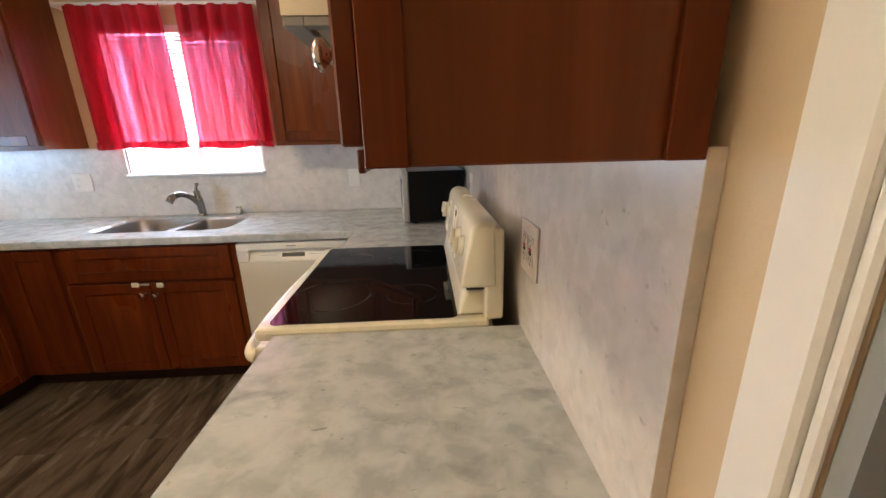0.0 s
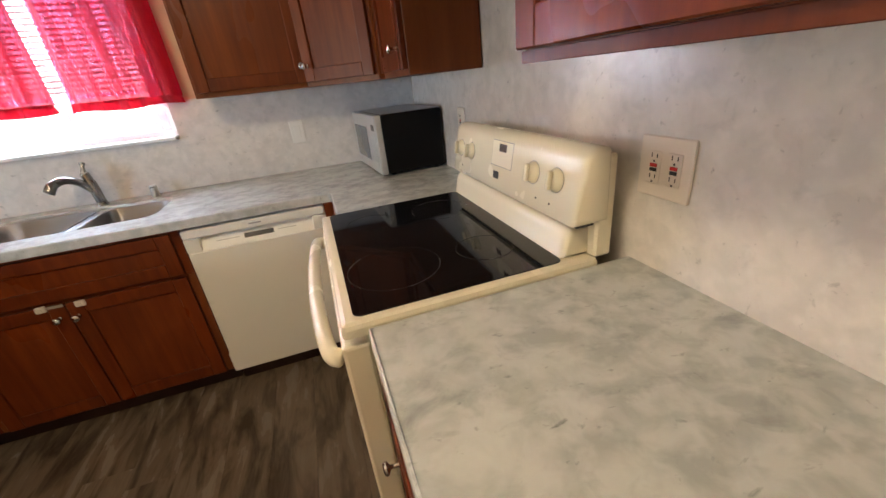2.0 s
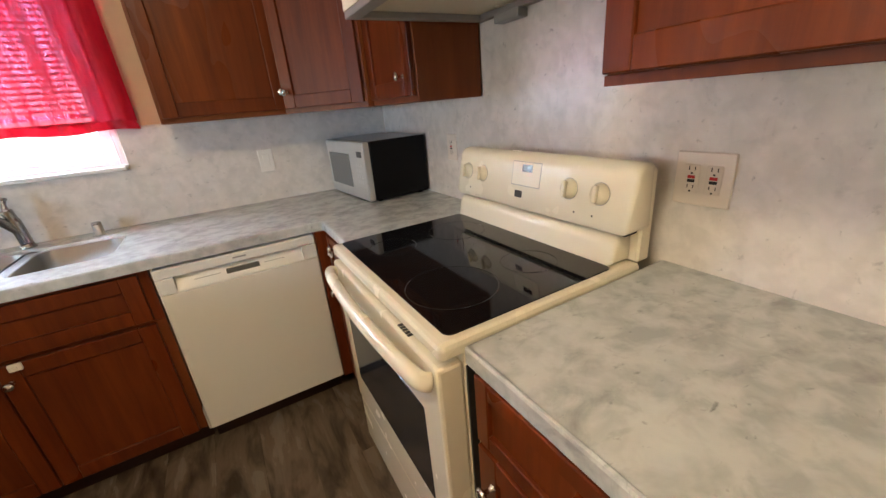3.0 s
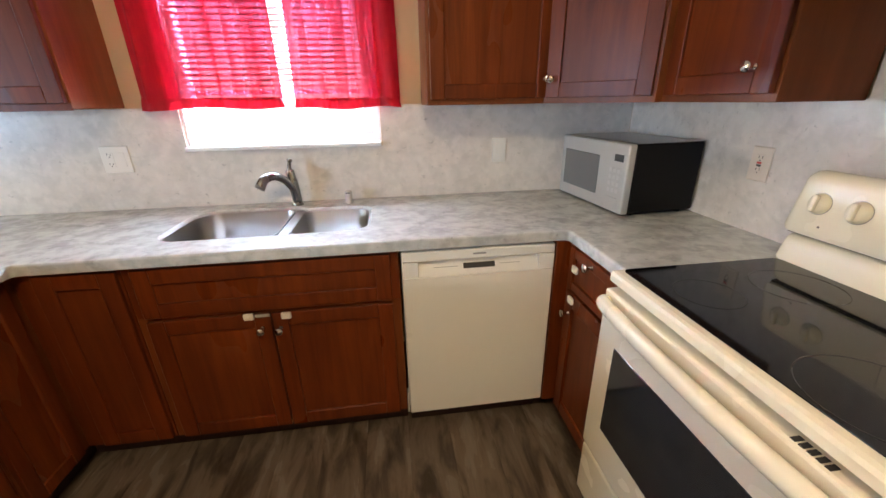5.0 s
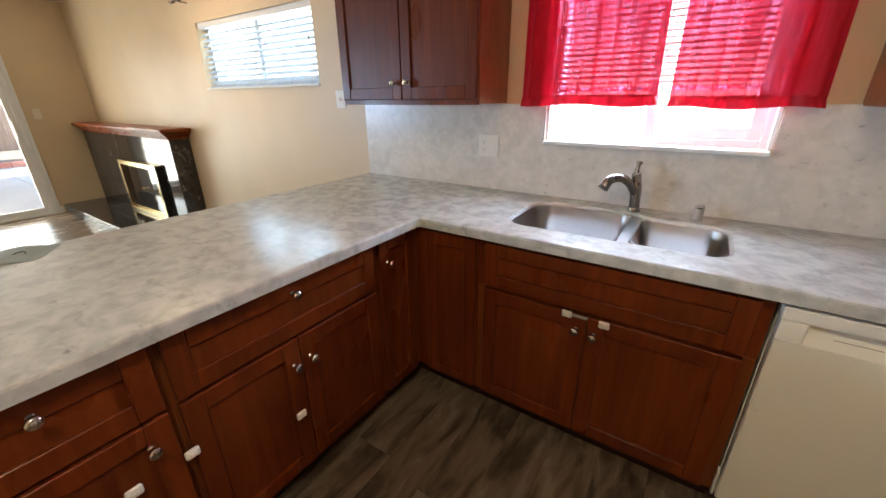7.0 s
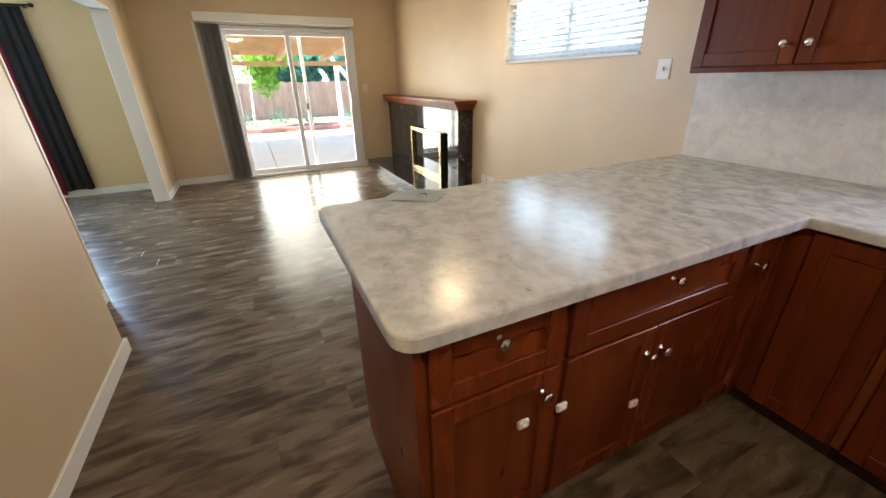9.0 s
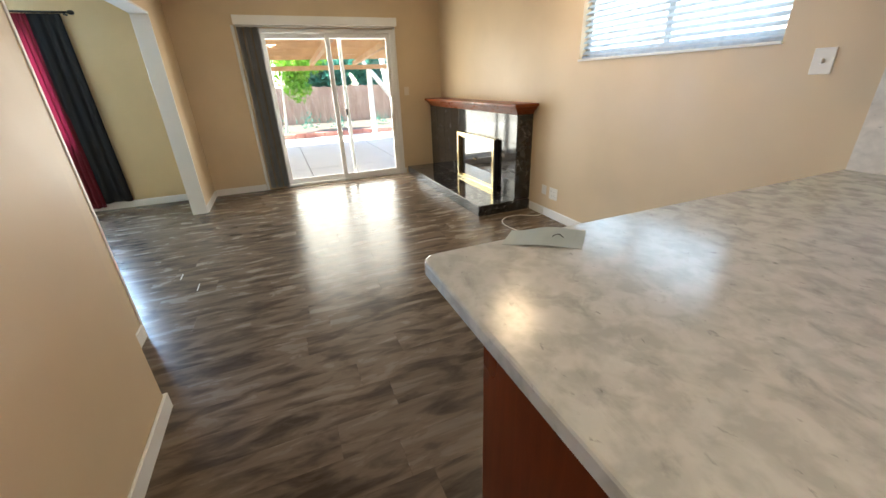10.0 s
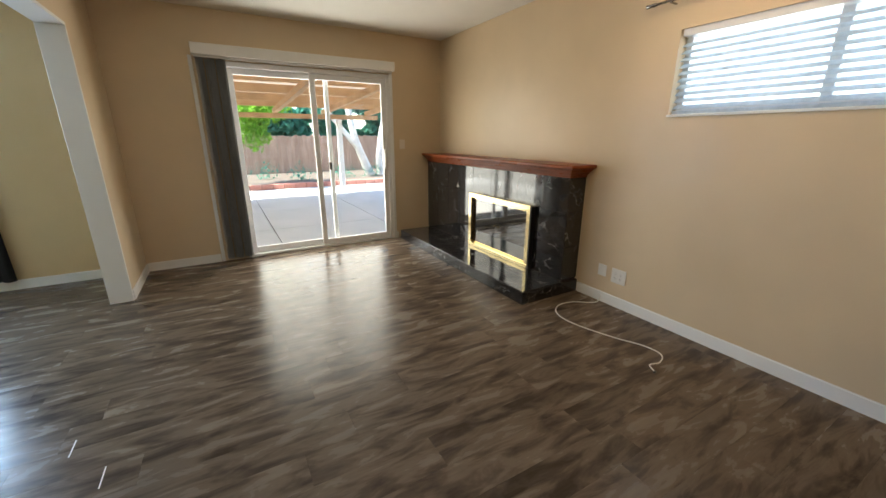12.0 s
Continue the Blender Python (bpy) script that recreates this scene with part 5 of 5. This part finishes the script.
for a, b in (((-5.928, -3.463), (-5.814, -3.462)), ((-5.67, -3.307), (-5.547, -3.307))):
    sc_ = thing("paper_scrap", (a[0], a[1], 0), "thin white paper strip lying on the floor", "litter", "paper strips")
    dx, dy = b[0] - a[0], b[1] - a[1]
    bm = B(0, math.hypot(dx, dy), -0.0025, 0.0025, 0.0006, 0.0016)
    bmesh.ops.transform(bm, matrix=Matrix.Translation((a[0], a[1], 0)) @ Matrix.Rotation(math.atan2(dy, dx), 4, "Z"), verts=bm.verts[:])
    part("strip", bm, TRIM, sc_)

# curtain rod over the high window, bare
rd = thing("curtain_rod", (-4.7, -0.06, 2.19), "bare metal curtain rod above the high window", "curtain rod")
part("rod", tube(bmesh.new(), [(-5.6, -0.06, 2.195), (-3.75, -0.06, 2.195)], 0.008, 10), FAUCET, rd, smooth=True)
for x in (-5.635, -3.715):
    part("finial", lathe(bmesh.new(), [(0.008, -0.035), (0.013, -0.03), (0.011, 0.0), (0.014, 0.03), (0.009, 0.036)], 12, Matrix.Translation((x, -0.06, 2.195)) @ Matrix.Rotation(radians(90), 4, "Y")), FAUCET, rd, smooth=True)
for x in (-5.5, -3.85):
    part("bracket", B(x - 0.006, x + 0.006, -0.07, -0.0005, 2.178, 2.188, 0.002), FAUCET, rd)

# front room curtains
for y, ends in ((-4.6, ((-4.76, -4.475, BLACKCLOTH), (-4.92, -4.767, DARKRED))), (-6.65, ((-6.86, -6.6, BLACKCLOTH), (-6.592, -6.35, DARKRED)))):
    fcu = thing("long_curtain", (FAR + 0.07, y, 0.06), "black and wine-red floor-length curtain drawn to the window's side", "curtain", "front room curtains")
    for k, (a, b, mt_) in enumerate(ends):
        curtain(fcu, a, b, 0.1 if k == 0 else 0.05, 2.2, FAR + 0.075, 3.2, 0.016, mt_, "curtain_panel", 11 + k, "x", 0.05)
rd = thing("curtain_rod", (FAR + 0.075, -5.6, 2.21), "dark metal curtain rod over the front room window", "curtain rod")
part("rod", tube(bmesh.new(), [(FAR + 0.075, -6.95, 2.215), (FAR + 0.075, -4.4, 2.215)], 0.011, 10), BLACK, rd, smooth=True)
for y in (-6.97, -4.375):
    part("finial", lathe(bmesh.new(), [(0.01, -0.03), (0.02, -0.02), (0.022, 0.01), (0.012, 0.03), (0.0, 0.033)], 12, Matrix.Translation((FAR + 0.075, y, 2.215)) @ Matrix.Rotation(radians(90), 4, "X")), BLACK, rd, smooth=True)
for y in (-6.9, -4.44):
    part("bracket", B(FAR + 0.0005, FAR + 0.07, y - 0.008, y + 0.008, 2.19, 2.206, 0.002), BLACK, rd)

# ---- outside ----
GZ = -0.1
gr = part("ground", B(-400, 400, -400, 400, GZ - 0.6, GZ - 0.03), SOIL)
tagged(gr, "brown earth ground reaching the horizon", "ground", kind="structure")
pv = new("pavement")
tagged(pv, "pale concrete patio slabs with open joints", "patio", kind="structure")
px = [-8.77, -10.4, -12.1, -13.8, -15.55]
py = [-6.2, -3.9, -2.1, -0.3, 1.6, 3.6]
for a, b in zip(px, px[1:]):
    for c0, c1 in zip(py, py[1:]):
        part("slab", B(b + 0.006, a - 0.006, c0 + 0.006, c1 - 0.006, GZ - 0.029, GZ, 0.004), CONCRETE, pv)
# added wall: catches the sun so the kitchen window looks out on white
ns = part("neighbour_wall", B(-12, 3, 4.2, 4.4, GZ - 0.03, 1.45), STUCCO)
tagged(ns, "added pale stucco wall, a sunlit backdrop behind the north windows", "wall", kind="structure")

# patio cover
pc = thing("patio_cover", (-11.5, -1.4, GZ), "timber patio cover with pale rafters and corrugated sheet roof", "patio cover")


def roof_z(x):
    return 2.42 + (x + 8.77) * 0.052


def sloped(bm, x0, x1, y0, y1, low, high):
    vs = [bm.verts.new((x, y, roof_z(x) + h)) for x in (x0, x1) for y in (y0, y1) for h in (low, high)]
    for q in ((0, 1, 3, 2), (4, 6, 7, 5), (0, 4, 5, 1), (2, 3, 7, 6), (0, 2, 6, 4), (1, 5, 7, 3)):
        bm.faces.new([vs[i] for i in q])
    return bm


for k in range(7):
    y = -6.0 + 1.15 * k
    part("rafter", sloped(bmesh.new(), -14.3, -8.78, y - 0.045, y + 0.045, -0.26, -0.151), RAFTER, pc)
for x in (-9.6, -10.7, -11.8, -12.9, -13.8):
    part("purlin", B(x - 0.03, x + 0.03, -6.2, 1.15, roof_z(x) - 0.15, roof_z(x) - 0.002), RAFTER, pc)
part("front_beam", B(-14.2, -14.08, -6.2, 1.15, roof_z(-14.14) - 0.37, roof_z(-14.14) - 0.261), RAFTER, pc)
for y in (-3.6, 0.1):
    part("post", B(-14.2, -14.08, y - 0.06, y + 0.06, GZ, roof_z(-14.14) - 0.3705, 0.005), TRIM, pc)
bm = bmesh.new()
rows = []
for i in range(180):
    y = -6.3 + 7.5 * i / 179
    rows.append([bm.verts.new((x, y, roof_z(x) + 0.012 + 0.009 * math.sin(i * 1.57))) for x in (-14.4, -8.77)])
for a, b in zip(rows, rows[1:]):
    bm.faces.new((a[0], a[1], b[1], b[0]))
part("roof_sheet", bm, SHEET, pc)

# planting bed with brick edge
part_bed = part("planting_bed", B(-19.55, -15.75, -9, 9, GZ - 0.029, GZ + 0.1), SOIL)
tagged(part_bed, "raised bed of soil and leaf litter behind red bricks", "bed", kind="structure")
be = thing("brick_edging", (-15.65, 0, GZ), "low red brick edging along the planting bed", "edging")
bsrc = None
for k in range(28):
    y = -4.2 + 0.3 * k
    if bsrc is None:
        bsrc = part("brick", B(-15.745, -15.565, y, y + 0.288, GZ - 0.0295, GZ + 0.14, 0.008), BRICKRED, be)
    else:
        ob = new("brick", bsrc.data)
        ob.parent = be
        ob.location = (random.uniform(-0.01, 0.01), 0.3 * k, random.uniform(-0.008, 0.0))

# fence
fn = thing("fence", (-19.6, 0, GZ), "weathered reddish wooden board fence at the garden's end", "fence")
fsrc = None
for k in range(90):
    y = -7 + 0.152 * k
    if fsrc is None:
        fsrc = part("board", B(-19.66, -19.64, y, y + 0.146, GZ - 0.03, 1.36, 0.002), FENCE, fn)
    else:
        ob = new("board", fsrc.data)
        ob.parent = fn
        ob.location = (random.uniform(-0.012, 0.0), 0.152 * k, random.uniform(-0.03, 0.03))
for z in (0.3, 1.1):
    part("rail", B(-19.7, -19.675, -7, 6.7, z, z + 0.09), FENCE, fn)

sf = thing("fence", (-14.0, -6.65, GZ), "red stained wooden board fence along the patio's side", "fence")
ssrc = None
for k in range(72):
    x = -9.0 - 0.152 * k
    if ssrc is None:
        ssrc = part("board", B(x - 0.146, x, -6.66, -6.64, GZ - 0.03, 1.75, 0.002), REDFENCE, sf)
    else:
        ob = new("board", ssrc.data)
        ob.parent = sf
        ob.location = (-0.152 * k, random.uniform(-0.01, 0.0), random.uniform(-0.02, 0.02))


def crown(centre, spread, count, size, seed):
    rnd = random.Random(seed)
    blobs = [(Vector([rnd.gauss(0, 0.42) * s for s in spread]) + Vector(centre), rnd.uniform(0.25, 0.6)) for _ in range(14)]
    vs, fs = [], []
    for _ in range(count):
        c0, r = rnd.choice(blobs)
        d = Vector((rnd.gauss(0, 1), rnd.gauss(0, 1), rnd.gauss(0, 0.8)))
        p = c0 + d.normalized() * r * rnd.uniform(0.35, 1.0)
        a = Vector((rnd.gauss(0, 1), rnd.gauss(0, 1), rnd.gauss(0, 1))).normalized()
        b = a.cross(Vector((rnd.gauss(0, 1), rnd.gauss(0, 1), rnd.gauss(0, 1)))).normalized()
        s = size * rnd.uniform(0.6, 1.3)
        i = len(vs)
        vs += [p - a * s, p + b * s * 0.45, p + a * s, p - b * s * 0.45]
        fs.append((i, i + 1, i + 2, i + 3))
    return vs, fs


def leaves(name, parent, mat, *args):
    vs, fs = crown(*args)
    o = root_place(parent)
    me = bpy.data.meshes.new(name)
    me.from_pydata([v - o for v in vs], [], fs)
    me.materials.append(mat)
    ob = new(name, me)
    ob.parent = parent
    return ob


def limb(bm, pts, r0, r1, seg=9):
    line = smooth_line(pts, 5)
    n = len(line) - 1
    return tube(bm, line, [r0 + (r1 - r0) * i / n for i in range(n + 1)], seg)


tr = thing("tree", (-17.2, 1.75, GZ + 0.1), "pale-barked garden tree with forked trunks", "tree")
part("trunk", limb(bmesh.new(), [(-17.2, 2.0, GZ), (-17.2, 1.75, 0.5), (-17.2, 1.45, 1.3), (-17.3, 1.3, 2.4), (-17.4, 1.3, 3.6)], 0.17, 0.07), BARK, tr, smooth=True)
part("limb", limb(bmesh.new(), [(-17.2, 1.5, 1.0), (-17.15, 1.0, 1.6), (-17.1, 0.55, 2.2), (-17.1, 0.3, 3.2)], 0.1, 0.05), BARK, tr, smooth=True)
part("limb", limb(bmesh.new(), [(-17.2, 2.35, GZ), (-17.2, 2.3, 0.6), (-17.15, 2.45, 1.7), (-17.1, 2.7, 3.0)], 0.14, 0.06), BARK, tr, smooth=True)
leaves("crown", tr, LEAF2, (-17.4, 1.6, 3.5), (1.6, 2.4, 0.9), 5000, 0.09, 5)
tr = thing("tree", (-16.6, -2.3, GZ + 0.1), "small bright green leafy tree by the fence", "tree")
part("trunk", limb(bmesh.new(), [(-16.6, -2.3, GZ), (-16.65, -2.25, 0.5), (-16.6, -2.2, 1.1), (-16.55, -2.1, 1.9)], 0.05, 0.02), BARK, tr, smooth=True)
leaves("crown", tr, LEAF, (-16.5, -1.95, 2.0), (0.8, 1.1, 0.7), 4200, 0.08, 9)
for k, (x, y, z, sx) in enumerate(((-21.6, -1.0, 1.9, 2.6), (-21.8, 2.6, 1.95, 2.4), (-21.4, -4.6, 1.95, 2.6))):
    tr = thing("tree", (x, y, GZ), "blue-green tree standing behind the fence", "tree", "trees behind the fence")
    part("trunk", limb(bmesh.new(), [(x, y, GZ - 0.1), (x + 0.1, y, 1.2), (x, y + 0.1, 2.8)], 0.15, 0.06), BARK, tr, smooth=True)
    leaves("crown", tr, LEAF2, (x, y, z), (1.4, sx, 1.1), 9000, 0.2, 21 + k)
for k in range(5):
    y = -2.4 + 1.05 * k + random.uniform(-0.2, 0.2)
    x = -17.0 + random.uniform(-0.9, 0.7)
    sh = thing("shrub", (x, y, GZ + 0.1), "low ragged green plant in the bed", "plant", "plants in the bed")
    leaves("leaves", sh, LEAF2, (x, y, GZ + 0.25), (0.3, 0.3, 0.08), 130, 0.05, 40 + k)

# ---- floor of separate planks, the last pieces ----
fl = part("floor", B(FAR - 0.02, 0.6, -7.24, 0.0, -0.09, -0.0065), SUBFLOOR)
tagged(fl, "grey-brown wood-look vinyl plank floor", "floor", kind="structure")
PW, PL = 0.183, 1.22


def plank_mesh(w, l):
    bm = bmesh.new()
    e, d = 0.0005, 0.0005
    a = [bm.verts.new((x, y, -0.006)) for x, y in ((0, 0), (w, 0), (w, l), (0, l))]
    b = [bm.verts.new((x, y, -d)) for x, y in ((0, 0), (w, 0), (w, l), (0, l))]
    c = [bm.verts.new((x, y, 0)) for x, y in ((e, e), (w - e, e), (w - e, l - e), (e, l - e))]
    skin(bm, [a, b, c])
    bm.faces.new(c)
    bmesh.ops.recalc_face_normals(bm, faces=bm.faces[:])
    me = bpy.data.meshes.new("plank")
    bm.to_mesh(me)
    bm.free()
    me.materials.append(PLANK)
    return me


def lay(y_low, y_high, x_low, x_high, seed):
    rnd = random.Random(seed)
    made, k = {}, 0
    x = x_low
    while x < x_high - 0.01:
        w = min(PW, x_high - x)
        y = y_low - rnd.uniform(0.05, PL - 0.2)
        while y < y_high - 0.01:
            a, b = max(y, y_low), min(y + PL, y_high)
            if b - a > 0.02:
                key = (round(w, 3), round(b - a, 2) if b - a < PL - 0.001 else PL)
                if key not in made:
                    made[key] = plank_mesh(w - 0.0004, b - a - 0.0004)
                ob = new("plank", made[key])
                ob.parent = fl
                ob.location = (x, a, 0)
            y += PL
        x += PW


lay(-3.3, 0.0, FAR + 24 * PW, 0.1, 4)
lay(-6.6, 0.0, FAR, FAR + 24 * PW, 6)
